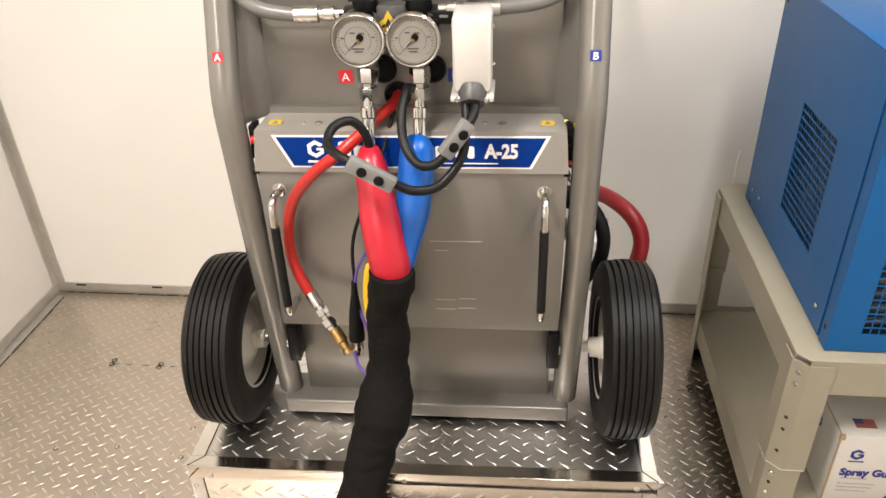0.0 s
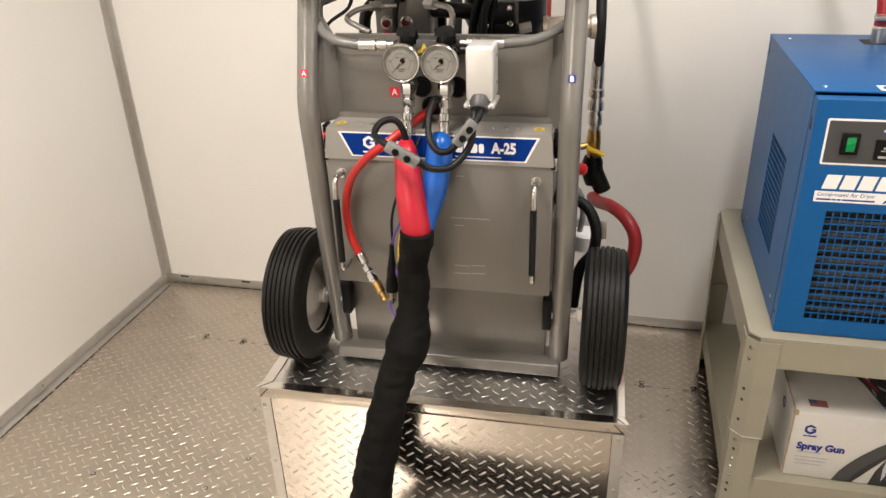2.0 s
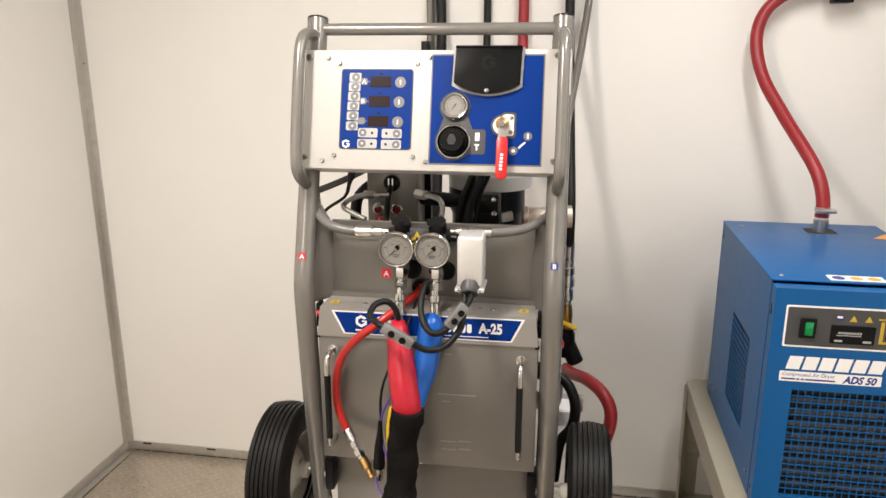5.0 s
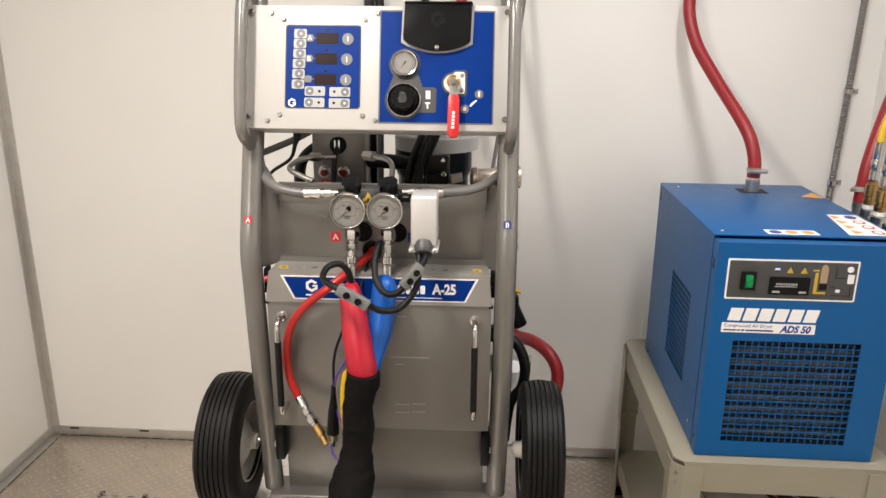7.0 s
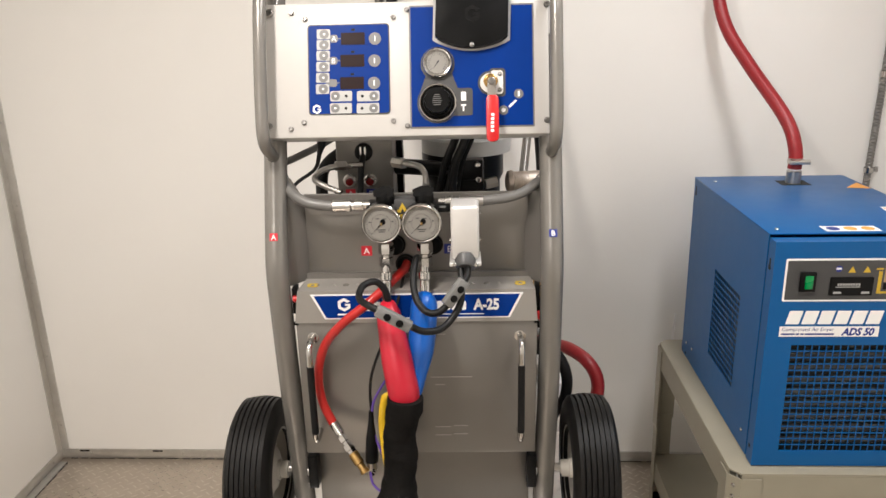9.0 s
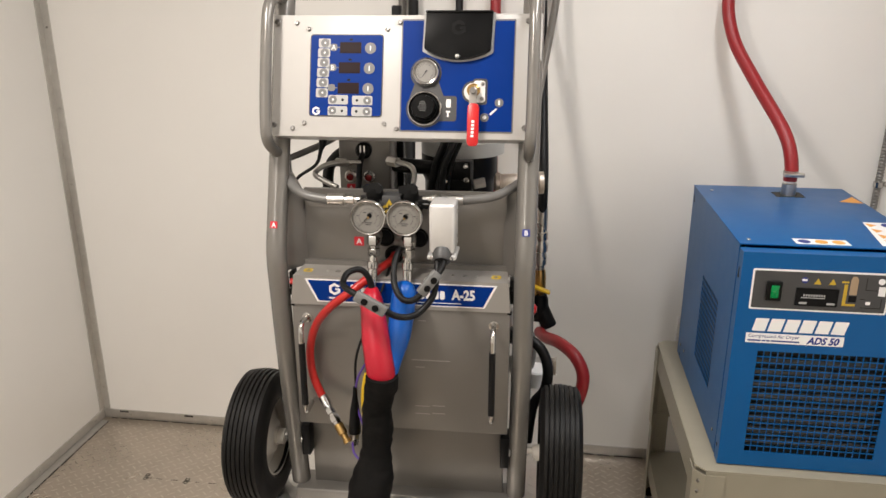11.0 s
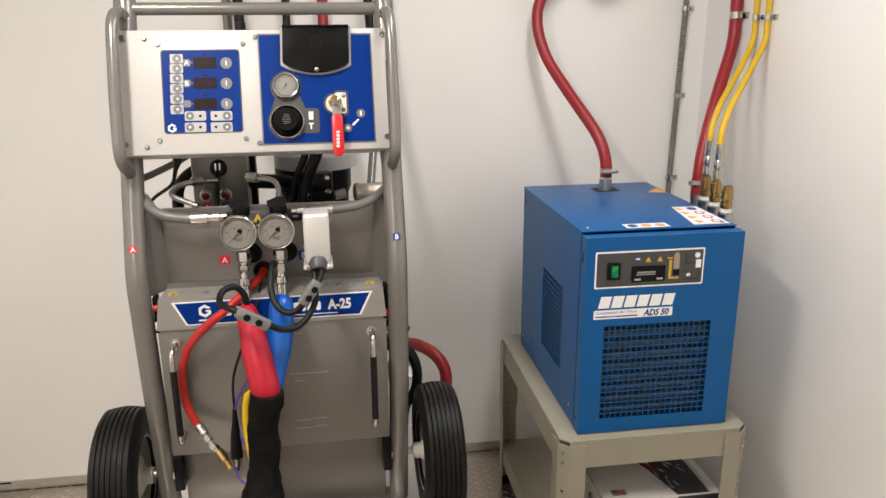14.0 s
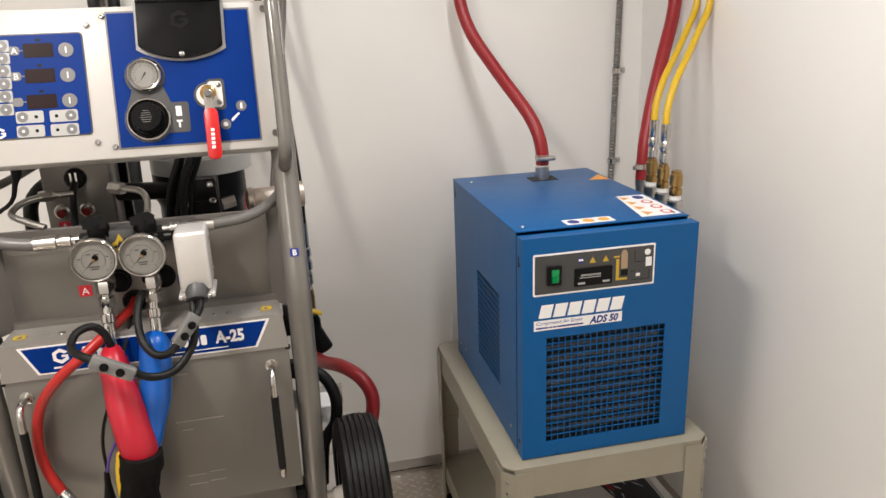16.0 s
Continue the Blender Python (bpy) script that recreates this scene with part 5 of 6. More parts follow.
part("emblem", joined(logo_shape(0.970, 0.262, 0.0125, CF), prism([(0.958, 0.244), (0.984, 0.244), (0.984, 0.2465), (0.958, 0.2465)], 0.0003, CF)), BLUE_INK, carton)
gb = bmesh.new()
for k, (x0, x1, z) in enumerate(((0.955, 1.0, 0.203), (0.953, 0.958, 0.190), (0.962, 1.015, 0.190), (0.953, 1.012, 0.181), (0.953, 1.005, 0.172))):
    prism([(x0, z - 0.0015), (x1, z - 0.0015), (x1, z + 0.0015), (x0, z + 0.0015)], 0.0003, CF, gb)
part("word_bars", gb, PALE_GREY, carton)
for m, y in ((CT, 1.266),):
    f = part("flag_print", prism([(0.966, y), (1.001, y), (1.001, y + 0.022), (0.966, y + 0.022)], 0.0003, m), FADED_RED, carton)
    part("flag_canton", prism([(0.966, y + 0.010), (0.982, y + 0.010), (0.982, y + 0.022), (0.966, y + 0.022)], 0.0005, m), FADED_BLUE, f)
art = prism([(1.04, 0.138), (1.075, 0.175), (1.118, 0.245), (1.110, 0.270), (1.118, 0.302), (1.2195, 0.302), (1.2195, 0.138), (1.100, 0.138), (1.108, 0.175), (1.125, 0.215), (1.098, 0.178), (1.07, 0.139)], 0.0004, CF)
g = part("gun_artwork", art, DARK, carton, "dark printed artwork with pale highlights")
part("gun_artwork", prism([(1.035, 1.49), (1.09, 1.36), (1.118, 1.248), (1.198, 1.248), (1.196, 1.40), (1.15, 1.49)], 0.0004, CT), DARK, carton)
rng_ = random.Random(4)
for k in range(15):
    x, z = 1.125 + rng_.random() * 0.083, 0.145 + rng_.random() * 0.13
    a, l, w = 1.2 + rng_.random() * 0.9, 0.012 + rng_.random() * 0.016, 0.0018 + rng_.random() * 0.003
    c, s = math.cos(a), math.sin(a)
    if x + l > 1.215 or z + l > 0.29:
        continue
    part("artwork_highlight", prism([(x, z), (x + 0.4 * l * c + w * s, z + 0.4 * l * s - w * c), (x + l * c, z + l * s), (x + 0.5 * l * c - w * s, z + 0.5 * l * s + w * c)], 0.0003, Matrix.Translation((0, -0.0004, 0)) @ CF), PRINT_LIGHT, carton)
for k in range(16):
    x, y = 1.10 + rng_.random() * 0.085, 1.262 + rng_.random() * 0.12
    a, l, w = 1.4 + rng_.random() * 1.0, 0.012 + rng_.random() * 0.02, 0.0014 + rng_.random() * 0.0025
    c, s = math.cos(a), math.sin(a)
    part("artwork_highlight", prism([(x, y), (x + 0.4 * l * c + w * s, y + 0.4 * l * s - w * c), (x + l * c, y + l * s), (x + 0.5 * l * c - w * s, y + 0.5 * l * s + w * c)], 0.0003, Matrix.Translation((0, 0, 0.0004)) @ CT), PRINT_LIGHT, carton)
arc = [(1.030 + 0.040 * f + 0.050 * f * f, 0.1385 + 0.115 * f) for f in (0.0, 0.2, 0.4, 0.6, 0.8, 1.0)]
rim_ = [(1.060 + 0.042 * f + 0.040 * f * f, 0.1385 + 0.100 * f) for f in (1.0, 0.8, 0.6, 0.4, 0.2, 0.0)]
part("artwork_barrel", prism(arc + rim_, 0.0003, Matrix.Translation((0, -0.0004, 0)) @ CF), DARK_GREY, carton)
for k, (x0, z0, ln, w) in enumerate(((1.122, 0.150, 0.055, 0.006), (1.140, 0.146, 0.040, 0.005), (1.158, 0.165, 0.060, 0.007), (1.176, 0.150, 0.050, 0.005), (1.150, 0.225, 0.045, 0.004), (1.190, 0.205, 0.050, 0.006), (1.128, 0.232, 0.030, 0.004))):
    lean = 0.014 * math.sin(2.1 * k)
    part("artwork_highlight", prism([(x0, z0), (x0 + w, z0 + 0.3 * ln), (x0 + w * 0.8 + lean, z0 + 0.75 * ln), (x0 + lean * 1.4, z0 + ln), (x0 - w * 0.3 + lean * 0.7, z0 + 0.55 * ln)], 0.0003, Matrix.Translation((0, -0.0008, 0)) @ CF), PRINT_LIGHT, carton)
part("artwork_streak", prism([(1.062, 1.45), (1.110, 1.34), (1.113, 1.345), (1.068, 1.455)], 0.0003, Matrix.Translation((0, 0, 0.0004)) @ CT), RED_INK, carton)

# ---- compressed air dryer ----
DX0, DX1, DY0, DYS, DY1, DZ0, DZ1 = 0.862, 1.210, 1.240, 1.278, 1.765, TZ + 0.003, 0.951
dry = thing("air_dryer", (1.036, 1.5, TZ), "blue compressed air dryer with square mesh grilles on beige stand", "air dryer")
FX0, FX1, FZ0, FZ1 = DX0 - 0.001, DX1 + 0.002, DZ0, DZ1 - 0.006
GX0, GX1, GZ0, GZ1 = 0.909, 1.154, 0.524, 0.747
fp = holed((FX0, GX0, GX1, FX1), (FZ0, GZ0, GZ1, FZ1), 0.003, Matrix.Translation((0, DY0 + 0.003, 0)) @ pose(0, 0, 0, 90))
front = part("front_panel", fp, BLUE_DRYER, dry, smooth=False)
for lo, hi in (((FX0, DY0 + 0.003, FZ0), (FX0 + 0.003, DYS - 0.009, FZ1)), ((FX1 - 0.003, DY0 + 0.003, FZ0), (FX1, DYS - 0.009, FZ1)), ((FX0 + 0.003, DY0 + 0.003, FZ1 - 0.003), (FX1 - 0.003, DYS - 0.009, FZ1))):
    part("flange", box(lo, hi), BLUE_DRYER, front)
gr = bmesh.new()
nx, nz = 19, 17
for k in range(nx + 1):
    x = GX0 + (GX1 - GX0) * k / nx
    box((x - 0.0008, DY0 + 0.0006, GZ0), (x + 0.0008, DY0 + 0.0024, GZ1), bm=gr)
for k in range(nz + 1):
    z = GZ0 + (GZ1 - GZ0) * k / nz
    box((GX0, DY0 + 0.0009, z - 0.0009), (GX1, DY0 + 0.0027, z + 0.0009), bm=gr)
part("grille", gr, BLUE_DRYER, front, smooth=False)
cf = box((GX0 - 0.02, DY0 + 0.034, GZ0 - 0.02), (GX1 + 0.02, DY0 + 0.036, GZ1 + 0.02))
cn = part("condenser", cf, DARK, dry, "dark condenser coils behind the grille")
for k in range(9):
    z = GZ0 + 0.012 + 0.026 * k
    part("coil", rod((GX0 - 0.015, DY0 + 0.024, z), (GX1 + 0.015, DY0 + 0.024, z + 0.002), 0.0078, 10), FIN, cn)
# body with a side vent
VY0, VY1, VZ0, VZ1 = 1.388, 1.557, 0.580, 0.787
sd = holed((DYS, VY0, VY1, DY1), (DZ0, VZ0, VZ1, DZ1 - 0.003), 0.002, Matrix(((0, 0, 1, DX0), (1, 0, 0, 0), (0, 1, 0, 0), (0, 0, 0, 1))))
side = part("side_panel", sd, BLUE_DRYER, dry, smooth=False)
gr = bmesh.new()
for k in range(13):
    y = VY0 + (VY1 - VY0) * k / 12
    box((DX0 + 0.0003, y - 0.0007, VZ0), (DX0 + 0.0011, y + 0.0007, VZ1), bm=gr)
for k in range(16):
    z = VZ0 + (VZ1 - VZ0) * k / 15
    box((DX0 + 0.0005, VY0, z - 0.0019), (DX0 + 0.0013, VY1, z + 0.0019), bm=gr)
part("side_vent", gr, BLUE_DRYER, side, smooth=False)
# added dark sheet, stands in for the shade behind the side vent
part("vent_shade", box((DX0 + 0.02, DYS + 0.02, DZ0 + 0.02), (DX0 + 0.024, DY1 - 0.02, DZ1 - 0.02)), DARK, dry)
rb = box((DX1 - 0.002, DYS, DZ0), (DX1, DY1, DZ1 - 0.003))
box((DX0 + 0.002, DY1 - 0.002, DZ0), (DX1 - 0.002, DY1, DZ1 - 0.003), bm=rb)
box((DX0 + 0.002, DYS, DZ0), (DX1 - 0.002, DY1 - 0.002, DZ0 + 0.002), bm=rb)
part("cabinet", rb, BLUE_DRYER, dry)
part("lid", box((DX0 - 0.001, DYS - 0.004, DZ1 - 0.003), (DX1 + 0.001, DY1 + 0.001, DZ1), 0.001), BLUE_DRYER, dry)
part("base_feet", box((DX0 + 0.03, DYS + 0.02, TZ + 0.0002), (DX1 - 0.03, DY1 - 0.02, DZ0)), BLACK_RUBBER, dry)
for p, d in (((DX0 + 0.02, DYS + 0.02, DZ1), (0, 0, 1)), ((DX1 - 0.02, DYS + 0.02, DZ1), (0, 0, 1)), ((DX0 + 0.03, DY1 - 0.06, DZ1), (0, 0, 1)), ((DX0, DYS + 0.03, 0.53), (-1, 0, 0)), ((DX0, DY1 - 0.04, 0.53), (-1, 0, 0)), ((DX0, DY1 - 0.09, 0.535), (-1, 0, 0))):
    part("screw", screw(p, d, 0.0042, 0.003), STEEL, dry)
for p, d in (((DX0, DY1 - 0.035, 0.50), (-1, 0, 0)), ((FX0, DY0 + 0.018, 0.525), (-1, 0, 0))):
    part("slot", lathe(p, d, [(0, 0.0045), (0.0003, 0.0045), (0.0003, 0)], 12), GAP_DARK, dry)
for xk, yk, zk in ((FX0, DY0 + 0.017, 0.893), (DX0, DY1 - 0.018, 0.915)):
    key = prism(disc(0, 0, 0.0055, 14) , 0.0004, Matrix.Translation((xk - 0.0002, yk, zk)) @ pose(0, 0, 0, 90, 0, -90))
    box((xk - 0.0006, yk - 0.0027, zk), (xk - 0.0002, yk + 0.0027, zk + 0.017), bm=key)
    part("key_slot", key, GAP_DARK, dry)
# dark strip stands in for the shade in the gap behind the front panel
part("seam_shade", box((DX0 + 0.0025, DYS - 0.0100, DZ0 + 0.001), (DX1 - 0.0025, DYS - 0.001, DZ1 - 0.012)), GAP_DARK, dry)
DF = Matrix.Translation((0, DY0 - 0.0002, 0)) @ pose(0, 0, 0, 90)


def dface(outline, mat, name, parent, d=0.0, t=0.0006):
    return part(name, prism(outline, t, Matrix.Translation((0, -d, 0)) @ DF), mat, parent)


fas = dface(rounded(0.882, 0.833, 1.124, 0.914, 0.003), WHITE_INK, "fascia", dry)
fas["label"] = "dark grey control fascia with green rocker switch"
dface(rounded(0.8855, 0.8365, 1.1205, 0.9105, 0.002), DARK_GREY, "fascia_field", fas, 0.0006, 0.0005)
sw = part("switch", box((0.908, DY0 - 0.007, 0.853), (0.936, DY0 - 0.001, 0.890), 0.0015), BLACK, fas, "black rocker switch with green lens")
part("switch_lens", box((0.916, DY0 - 0.0095, 0.859), (0.930, DY0 - 0.006, 0.884), 0.0015), GREEN, sw)
ds = dface(rounded(0.962, 0.845, 1.037, 0.880, 0.002), BLACK, "display", fas, 0.0011, 0.002)
bars = bmesh.new()
M = Matrix.Translation((0, -0.0031, 0)) @ DF
for k in range(9):
    prism([(0.975 + 0.0045 * k, 0.864), (0.978 + 0.0045 * k, 0.864), (0.978 + 0.0045 * k, 0.868), (0.975 + 0.0045 * k, 0.868)], 0.0003, M, bars)
prism([(0.972, 0.8605), (1.014, 0.8605), (1.014, 0.862), (0.972, 0.862)], 0.0003, M, bars)
for x in (0.969, 1.018):
    prism(rounded(x, 0.8485, x + 0.014, 0.8525, 0.001), 0.0003, M, bars)
part("scale_marks", bars, PALE_GREY, ds)
wm = bmesh.new()
M = Matrix.Translation((0, -0.0011, 0)) @ DF
for x in (0.998, 1.024):
    prism([(x - 0.0065, 0.888), (x + 0.0065, 0.888), (x, 0.8995)], 0.0004, M, wm)
prism([(1.040, 0.893), (1.052, 0.893), (1.052, 0.896), (1.040, 0.896)], 0.0003, M, wm)
prism([(1.045, 0.848), (1.051, 0.848), (1.051, 0.89), (1.045, 0.89)], 0.0004, M, wm)
prism([(1.051, 0.848), (1.068, 0.848), (1.068, 0.852), (1.051, 0.852)], 0.0003, M, wm)
part("warning_marks", wm, YELLOW_INK, fas)
part("diagram_block", prism([(1.055, 0.870), (1.068, 0.870), (1.068, 0.900), (1.064, 0.906), (1.058, 0.906), (1.055, 0.900)], 0.0004, M), CARD_EDGE, fas)
part("diagram_block", prism([(1.055, 0.856), (1.069, 0.856), (1.069, 0.868), (1.055, 0.868)], 0.0004, M), BLACK, fas)
dg = prism(disc(0.975, 0.895, 0.006), 0.0004, M)
part("mark_disc", dg, BLUE_INK, fas)
part("mark_disc", prism(disc(1.108, 0.898, 0.006), 0.0004, M), WHITE_INK, fas)
for x, z, w, h in ((1.105, 0.870, 0.012, 0.018), (1.086, 0.852, 0.008, 0.006), (0.970, 0.8935, 0.009, 0.004)):
    part("mark", prism([(x, z), (x + w, z), (x + w, z + h), (x, z + h)], 0.0005, M), WHITE_INK, fas)
dg = bmesh.new()
for x, z, w, h in ((1.082, 0.880, 0.001, 0.024), (1.082, 0.880, 0.022, 0.001), (1.078, 0.845, 0.036, 0.001), (1.112, 0.845, 0.001, 0.02), (1.075, 0.862, 0.009, 0.001)):
    prism([(x, z), (x + w, z), (x + w, z + h), (x, z + h)], 0.0003, M, dg)
part("diagram_lines", dg, BLACK, fas)
# maker's word drawn as plain slanted blocks, and the plate below it
for k in range(6):
    x = 0.893 + 0.0285 * k
    b = part("maker_block", prism([(x + a, 0.7885 + c) for a, c in ((0, 0), (0.024, 0), (0.030, 0.026), (0.006, 0.026))], 0.0004, DF), WHITE_INK, front)
pl = dface([(0.884, 0.764), (1.061, 0.764), (1.061, 0.784), (0.884, 0.784)], WHITE_INK, "type_plate", front)
DF2 = Matrix.Translation((0, -0.0006, 0)) @ DF
writing("writing", "ADS 50", 0.0195, DF2 @ Matrix.Translation((0.996, 0.767, 0)), BLUE_INK, pl, shear=0.25, wide=0.90, heavy=0.0008)
writing("writing", "Compressed Air Dryer", 0.0098, DF2 @ Matrix.Translation((0.888, 0.7752, 0)), BLUE_INK, pl, shear=0.1, wide=1.0)
bars = bmesh.new()
for x0, x1 in ((0.888, 0.912), (0.914, 0.920), (0.922, 0.928), (0.930, 0.982)):
    prism([(x0, 0.7675), (x1, 0.7675), (x1, 0.7705), (x0, 0.7705)], 0.0003, DF2, bars)
part("word_bars", bars, BLUE_INK, pl)
# stickers on the lid
DT = Matrix.Translation((0, 0, DZ1 + 0.0001))
s = part("warning_sticker", prism([(1.158, 1.630), (1.207, 1.620), (1.203, 1.680)], 0.0003, DT), ORANGE_INK, dry, "orange warning triangle sticker")
s = part("warning_sticker", prism([(0.966, 1.284), (1.064, 1.284), (1.064, 1.318), (0.966, 1.318)], 0.0003, DT), WHITE_INK, dry, "white sticker with coloured signs")
DT2 = Matrix.Translation((0, 0, DZ1 + 0.0004))
for x, mt in ((0.984, BLUE_INK), (1.015, ORANGE_INK), (1.046, ORANGE_INK)):
    part("sign", prism(disc(x, 1.301, 0.0115), 0.0003, DT2), mt, s)
s = part("warning_sticker", prism([(1.120, 1.290), (1.204, 1.290), (1.205, 1.455), (1.145, 1.457)], 0.0003, DT), WHITE_INK, dry, "white sticker with rows of coloured signs")
for k in range(4):
    y = 1.314 + 0.040 * k
    part("sign", prism([(1.137 + 0.003 * k, y - 0.014), (1.137 + 0.003 * k, y + 0.014), (1.157 + 0.002 * k, y)], 0.0003, DT2), ORANGE_INK, s)
    part("sign", prism([(x_, y + (y_ - y) * 1.2) for x_, y_ in disc(1.184, y, 0.0115)], 0.0003, DT2), BLUE_INK if k == 3 else RED_INK, s)
    if k < 3:
        part("sign", prism([(x_, y + (y_ - y) * 1.2) for x_, y_ in disc(1.184, y, 0.0075)], 0.0003, Matrix.Translation((0, 0, DZ1 + 0.0007))), WHITE_INK, s)
part("pipe_slot", box((1.030, 1.66, DZ1 - 0.001), (1.095, 1.71, DZ1 + 0.0006)), GAP_DARK, dry)
part("pipe_stub", lathe((1.062, 1.685, DZ1 - 0.01), (0, 0, 1), [(0, 0.0165), (0.038, 0.0165), (0.040, 0.0145), (0.040, 0.011), (0.052, 0.011)], 24), ZINC, dry)
part("thread_tape", lathe((1.062, 1.685, DZ1 + 0.030), (0, 0, 1), [(0, 0.0125), (0.008, 0.012)], 20), WHITE_INK, dry)

# ---- red supply hose over the dryer, with regulator on the wall ----
rh = thing("supply_hose", (1.062, 1.685, 0.98), "dark red rubber air hose curving up from the dryer", "hose", "red rubber air hoses")
part("hose", sweep([(1.062, 1.685, 0.985), (1.061, 1.690, 1.03), (1.045, 1.725, 1.095), (0.990, 1.83, 1.205), (0.948, 1.90, 1.295), (0.931, 1.935, 1.385), (0.950, 1.95, 1.455), (1.005, 1.955, 1.500), (1.075, 1.955, 1.517)], 0.0155, 20, 0.012), RED_HOSE, rh)
cl = lathe((1.062, 1.686, 0.998), (0, 0.05, 1), [(0, 0.0168), (0.011, 0.0168), (0.011, 0.0155), (0, 0.0155)], 24, close=False)
box((1.040, 1.655, 0.999), (1.085, 1.668, 1.009), 0.002, bm=cl)
part("clamp", cl, ZINC, rh, "zinc worm-drive hose clamp")
part("clamp", lathe((1.055, 1.955, 1.515), (1, 0, 0), [(0, 0.0168), (0.010, 0.0168), (0.010, 0.0155), (0, 0.0155)], 24, close=False), ZINC, rh)
rg = thing("air_regulator", (1.155, 1.98, 1.52), "black air regulator with small white dial on the wall", "regulator")
rb = box((1.118, 1.925, 1.515), (1.190, 1.985, 1.57), 0.005)
box((1.135, 1.935, 1.50), (1.180, 1.98, 1.515), 0.003, bm=rb)
rod((1.155, 1.955, 1.57), (1.155, 1.955, 1.62), 0.026, 24, 0.003, bm=rb)
part("body", rb, BLACK, rg)
part("wall_bracket", box((1.135, 1.985, 1.53), (1.175, Y1, 1.60), 0.001), ZINC, rg)
g = part("gauge", lathe((1.178, 1.925, 1.543), (0, -1, 0), [(0, 0.020), (0.012, 0.0215), (0.014, 0.020), (0.012, 0.019), (0.012, 0)], 32), STEEL, rg, "small round gauge")
part("dial", lathe((1.178, 1.9128, 1.543), (0, -1, 0), [(0, 0.0188), (0.0004, 0.0188), (0.0004, 0)], 28), WHITE_INK, g)
GM = Matrix.Translation((1.178, 1.9122, 1.543)) @ pose(0, 0, 0, 90)
tk = bmesh.new()
for k in range(11):
    a = radians(225 - 27 * k)
    c, s, w = math.cos(a), math.sin(a), 0.0004
    prism([(0.012 * c - w * s, 0.012 * s + w * c), (0.016 * c - w * s, 0.016 * s + w * c), (0.016 * c + w * s, 0.016 * s - w * c), (0.012 * c + w * s, 0.012 * s - w * c)], 0.0003, GM, tk)
prism([(0.012, 0.008), (-0.004, -0.001), (-0.003, -0.004)], 0.0003, GM, tk)
part("markings", tk, BLACK, g)
rg.location += Vector((-0.03, 0, -0.028))
rh2 = thing("supply_hose", (1.17, 1.955, 1.517), "dark red rubber air hose leaving the wall regulator", "hose", "red rubber air hoses")
part("hose", sweep([(1.165, 1.955, 1.517), (1.23, 1.955, 1.523), (1.31, 1.955, 1.55), (1.40, 1.955, 1.62), (1.43, 1.955, 1.74), (1.43, 1.955, TOP)], 0.0155, 18, 0.015), RED_HOSE, rh2)
part("clamp", lathe((1.170, 1.955, 1.517), (1, 0, 0), [(0, 0.0168), (0.010, 0.0168), (0.010, 0.0155), (0, 0.0155)], 24, close=False), ZINC, rh2)

# ---- lines along the back wall ----
def wall_line(name, x, r, mat, label, cat, z0, y, pts=None):
    bm = sweep(pts or [(x, y, TOP), (x, y, (TOP + z0) / 2), (x, y, z0)], r, 14, 0.05)
    return whole(name, bm, mat, label, cat, "lines on the back wall")


wall_line("conduit_pipe", 0.080, 0.011, GREY, "grey painted conduit running up the wall behind the machine", "conduit", 0.30, Y1 - 0.012)
wall_line("supply_tube", 0.113, 0.014, BLACK_RUBBER, "black rubber line hanging on the back wall", "hose", 0.6, 0, [(0.108, Y1 - 0.015, TOP), (0.110, Y1 - 0.015, 1.6), (0.118, 1.95, 1.35), (0.135, 1.80, 1.15), (0.145, 1.70, 0.9), (0.14, 1.6, 0.6), (0.14, 1.5, 0.45)])
wall_line("supply_tube", 0.239, 0.0105, BLACK_RUBBER, "thin black cable hanging on the back wall", "hose", 0.6, 0, [(0.238, Y1 - 0.012, TOP), (0.239, Y1 - 0.012, 1.5), (0.242, 1.95, 1.30), (0.26, 1.80, 1.1), (0.28, 1.66, 0.8), (0.28, 1.55, 0.5)])
wall_line("supply_tube", 0.339, 0.0145, RED_HOSE, "red rubber hose hanging on the back wall", "hose", 0.6, 0, [(0.338, Y1 - 0.016, TOP), (0.338, Y1 - 0.016, 1.5), (0.340, 1.95, 1.30), (0.35, 1.80, 1.1), (0.36, 1.66, 0.8), (0.36, 1.56, 0.5)])
wall_line("supply_tube", 0.470, 0.0135, BLACK_RUBBER, "black rubber line hanging on the back wall", "hose", 1.61, Y1 - 0.02)
wall_line("conduit_pipe", 0.515, 0.010, GREY, "grey conduit running down behind the machine", "conduit", 1.2, 0, [(0.517, Y1 - 0.012, TOP), (0.515, Y1 - 0.012, 1.6), (0.500, 1.93, 1.40), (0.462, 1.75, 1.15), (0.43, 1.58, 0.95), (0.41, 1.45, 0.80)])

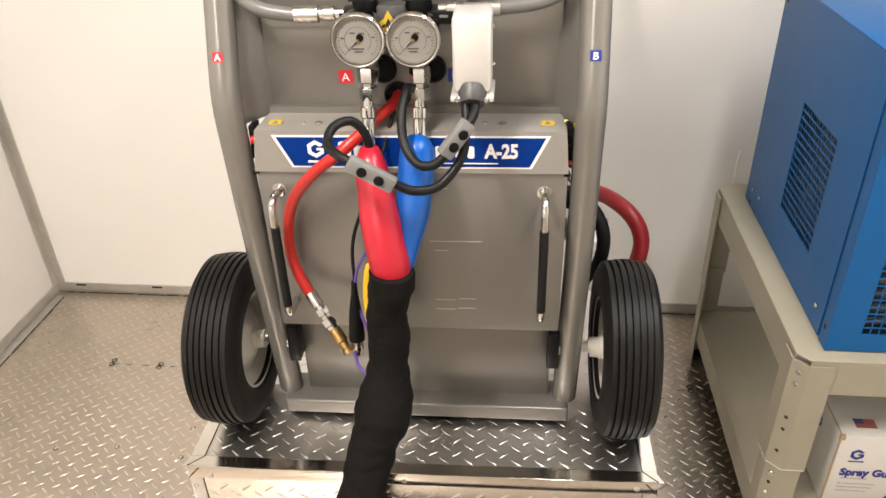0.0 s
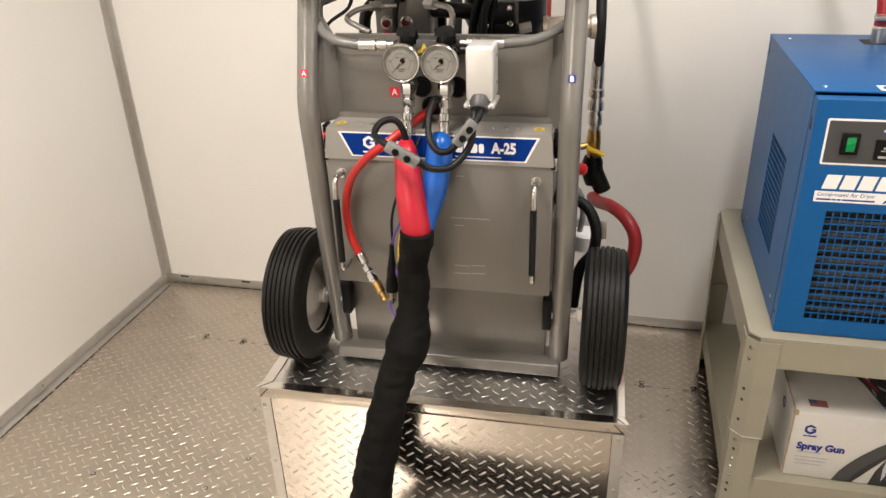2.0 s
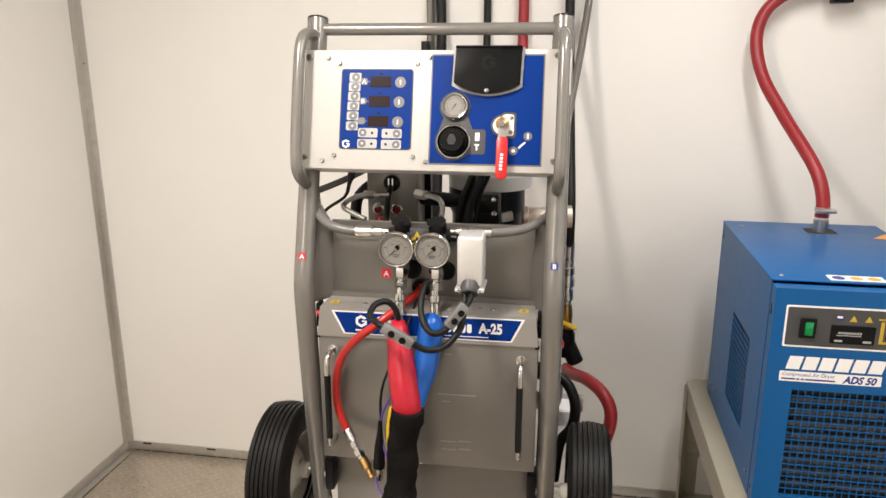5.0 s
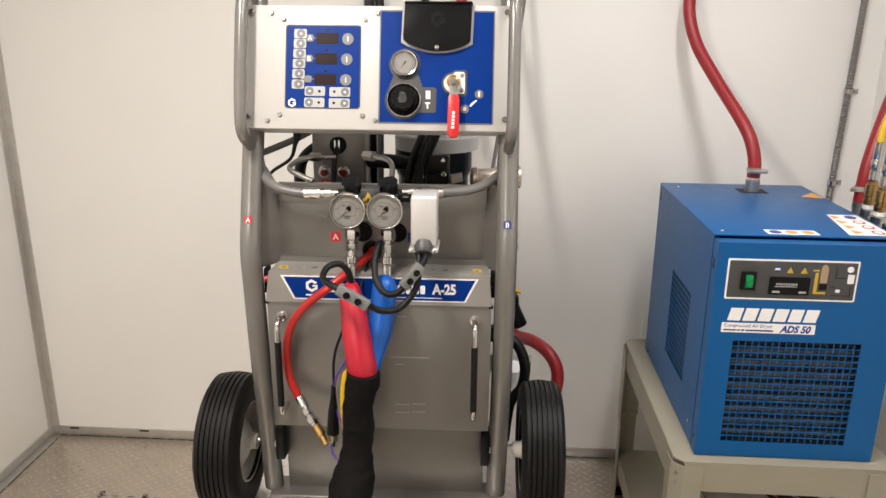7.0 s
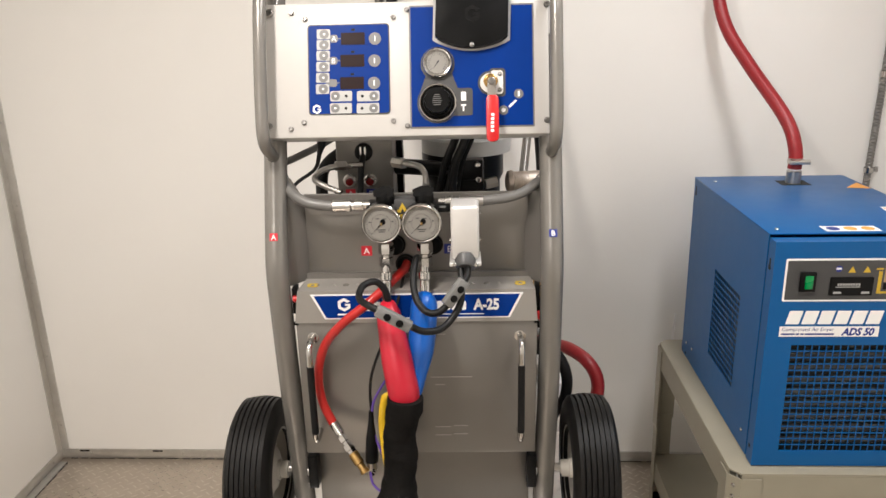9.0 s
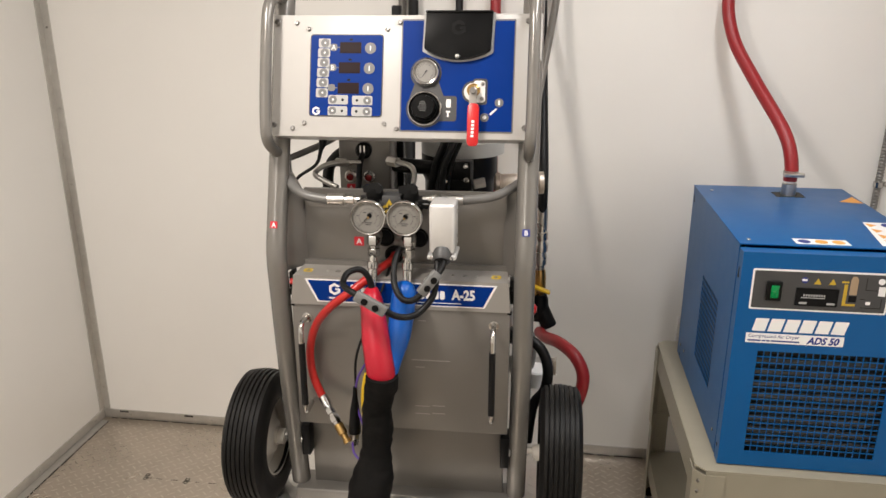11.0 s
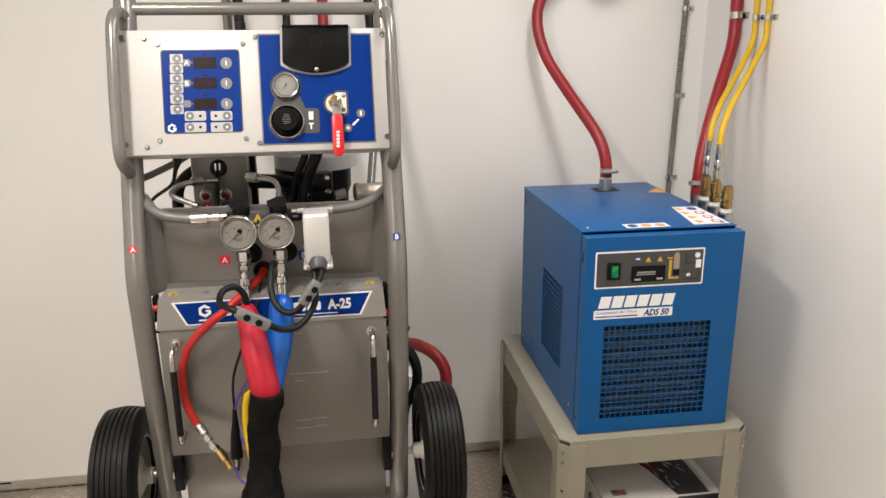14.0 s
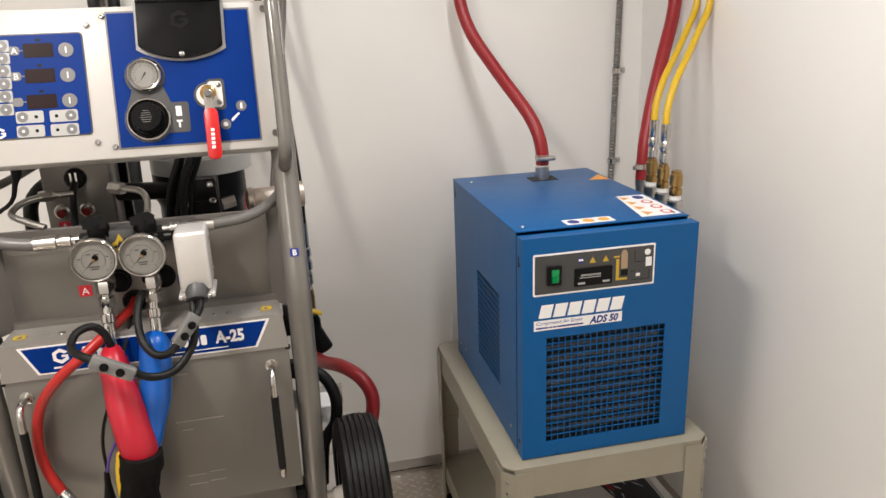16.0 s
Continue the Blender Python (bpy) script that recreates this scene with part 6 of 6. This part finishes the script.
# flexible metal conduit with clips beside the dryer
fc = thing("flexible_conduit", (1.41, Y1 - 0.012, 0.86), "ribbed flexible metal conduit strapped to the back wall", "conduit")
bm = bmesh.new()
n = 150
prof = []
for k in range(n):
    a = k * (TOP - 0.82) / n
    prof += [(a, 0.0074), (a + 0.003, 0.0094), (a + 0.006, 0.0094)]
lathe((1.384, Y1 - 0.012, 0.82), (0.020, 0, 1), prof, 14, bm, close=False)
part("conduit", bm, SOCKET, fc)
for z in (0.915, 1.168, 1.42, 1.67, 1.92):
    x = 1.384 + 0.02 * (z - 0.82)
    c = lathe((x, Y1 - 0.012, z - 0.007), (0, 0, 1), [(0, 0.0122), (0.014, 0.0122), (0.014, 0.0112), (0, 0.0112)], 16, close=False)
    box((x + 0.010, Y1 - 0.004, z - 0.007), (x + 0.030, Y1 - 0.001, z + 0.007), 0.001, bm=c)
    screw((x + 0.021, Y1 - 0.004, z), (0, -1, 0), 0.005, 0.004, c)
    part("strap", c, STEEL, fc)

# ---- outlet manifold with its hoses by the right wall ----
mx, mz = 1.276, 0.886
mf = thing("outlet_manifold", (mx, 1.55, mz), "galvanised pipe manifold with four outlets beside the dryer", "pipe manifold")
part("pipe", rod((mx - 0.015, 1.385, mz + 0.012), (mx + 0.012, 1.715, mz), 0.0165, bevel=0.003), ZINC, mf)
part("elbow", sweep([(mx - 0.015, 1.40, mz + 0.012), (mx - 0.022, 1.372, mz + 0.013), (mx - 0.045, 1.362, mz + 0.013), (mx - 0.085, 1.362, mz + 0.012)], [0.02, 0.0215, 0.02, 0.018], 18, 0.008), ZINC, mf)
part("feed_pipe", rod((mx + 0.010, 1.69, mz), (DX1 - 0.01, 1.69, mz), 0.013), ZINC, mf)
outs = [(mx + 0.020, 1.632), (mx + 0.003, 1.556), (mx - 0.005, 1.490), (mx - 0.014, 1.418)]
for k, (x, y) in enumerate(outs):
    z0 = mz + 0.008
    t = part("outlet", lathe((x, y, z0), (0, 0, 1), [(0, 0.0155), (0.032, 0.0155), (0.034, 0.017), (0.048, 0.017), (0.049, 0.012), (0.054, 0.012)], 20), ZINC, mf)
    part("thread_tape", lathe((x, y, z0 + 0.050), (0, 0, 1), [(0, 0.0128), (0.009, 0.0122)], 18), WHITE_INK, t)
    if k:
        part("brass_coupler", lathe((x, y, z0 + 0.058), (0, 0, 1), [(0, 0.010), (0.002, 0.0135), (0.016, 0.0135), (0.017, 0.0105), (0.020, 0.0105), (0.022, 0.0135), (0.046, 0.0135), (0.048, 0.011), (0.054, 0.011), (0.054, 0)], 18), BRASS, t)
x, y = outs[0]
WX = X1 - 0.018
r3 = thing("outlet_hose", (x, y, 0.98), "dark red rubber hose rising from the manifold to the wall", "hose", "red rubber air hoses")
part("hose", sweep([(x, y, 0.942), (x + 0.006, y + 0.006, 1.02), (x + 0.036, y + 0.040, 1.105), (x + 0.086, y + 0.095, 1.205), (WX - 0.013, 1.785, 1.315), (WX, 1.803, 1.397), (WX, 1.81, 1.7), (WX, 1.81, TOP)], 0.0165, 18, 0.015), RED_HOSE, r3)
c = lathe((x, y, 0.968), (0, 0, 1), [(0, 0.018), (0.012, 0.018), (0.012, 0.0165), (0, 0.0165)], 20, close=False)
box((x - 0.034, y - 0.018, 0.969), (x - 0.008, y - 0.015, 0.980), 0.001, bm=c)
part("clamp", c, ZINC, r3)
part("strap", joined(lathe((WX, 1.80, 1.387), (0, 0.03, 1), [(0, 0.0185), (0.018, 0.0185), (0.018, 0.0168), (0, 0.0168)], 20, close=False), box((X1 - 0.003, 1.765, 1.388), (X1 - 0.0005, 1.79, 1.404), 0.001)), STEEL, r3)
for (x, y), cy, col in ((outs[1], 1.712, 0), (outs[2], 1.655, 1)):
    yh = thing("outlet_hose", (x, y, 1.02), "bright yellow air hose with crimped ends rising to the wall", "hose", "yellow air hoses")
    part("crimp", lathe((x, y, 1.008), (0.02, 0, 1), [(0, 0.008), (0.002, 0.0105), (0.022, 0.0105), (0.024, 0.008), (0.032, 0.0115), (0.044, 0.0115), (0.048, 0.009), (0.052, 0.0105), (0.085, 0.0105), (0.086, 0.008)], 16), STEEL, yh)
    h0 = 1.088
    part("hose", sweep([(x + 0.002, y + 0.002, h0), (x + 0.006, y + 0.008, h0 + 0.035), (x + 0.036, y + 0.034, h0 + 0.088), (x + 0.088, y + 0.080, h0 + 0.138), (x + 0.140, y + 0.126, h0 + 0.190), (WX + 0.001, cy - 0.006, 1.330), (WX + 0.006, cy, 1.39), (WX + 0.006, cy + 0.004, 1.6), (WX + 0.006, cy + 0.004, TOP)], 0.0078, 14, 0.012), YELLOW, yh)
    part("strap", joined(lathe((WX + 0.006, cy, 1.382), (0, 0.02, 1), [(0, 0.0095), (0.014, 0.0095), (0.014, 0.008), (0, 0.008)], 16, close=False), box((X1 - 0.003, cy - 0.028, 1.383), (X1 - 0.0005, cy - 0.006, 1.395), 0.001)), STEEL, yh)

# ---- raised bars of the floor plate ----
me = tread(X0 + 0.02, 0.55, X1 - 0.01, Y1 - 0.02, Matrix.Identity(4), pitch=0.0250, length=0.0240, width=0.0042, high=0.0015, skip=lambda x, y: SX0 + 0.01 < x < SX1 - 0.01 and SY0 + 0.02 < y < SY1)
tread_part(me, FLOOR_BAR, floor)
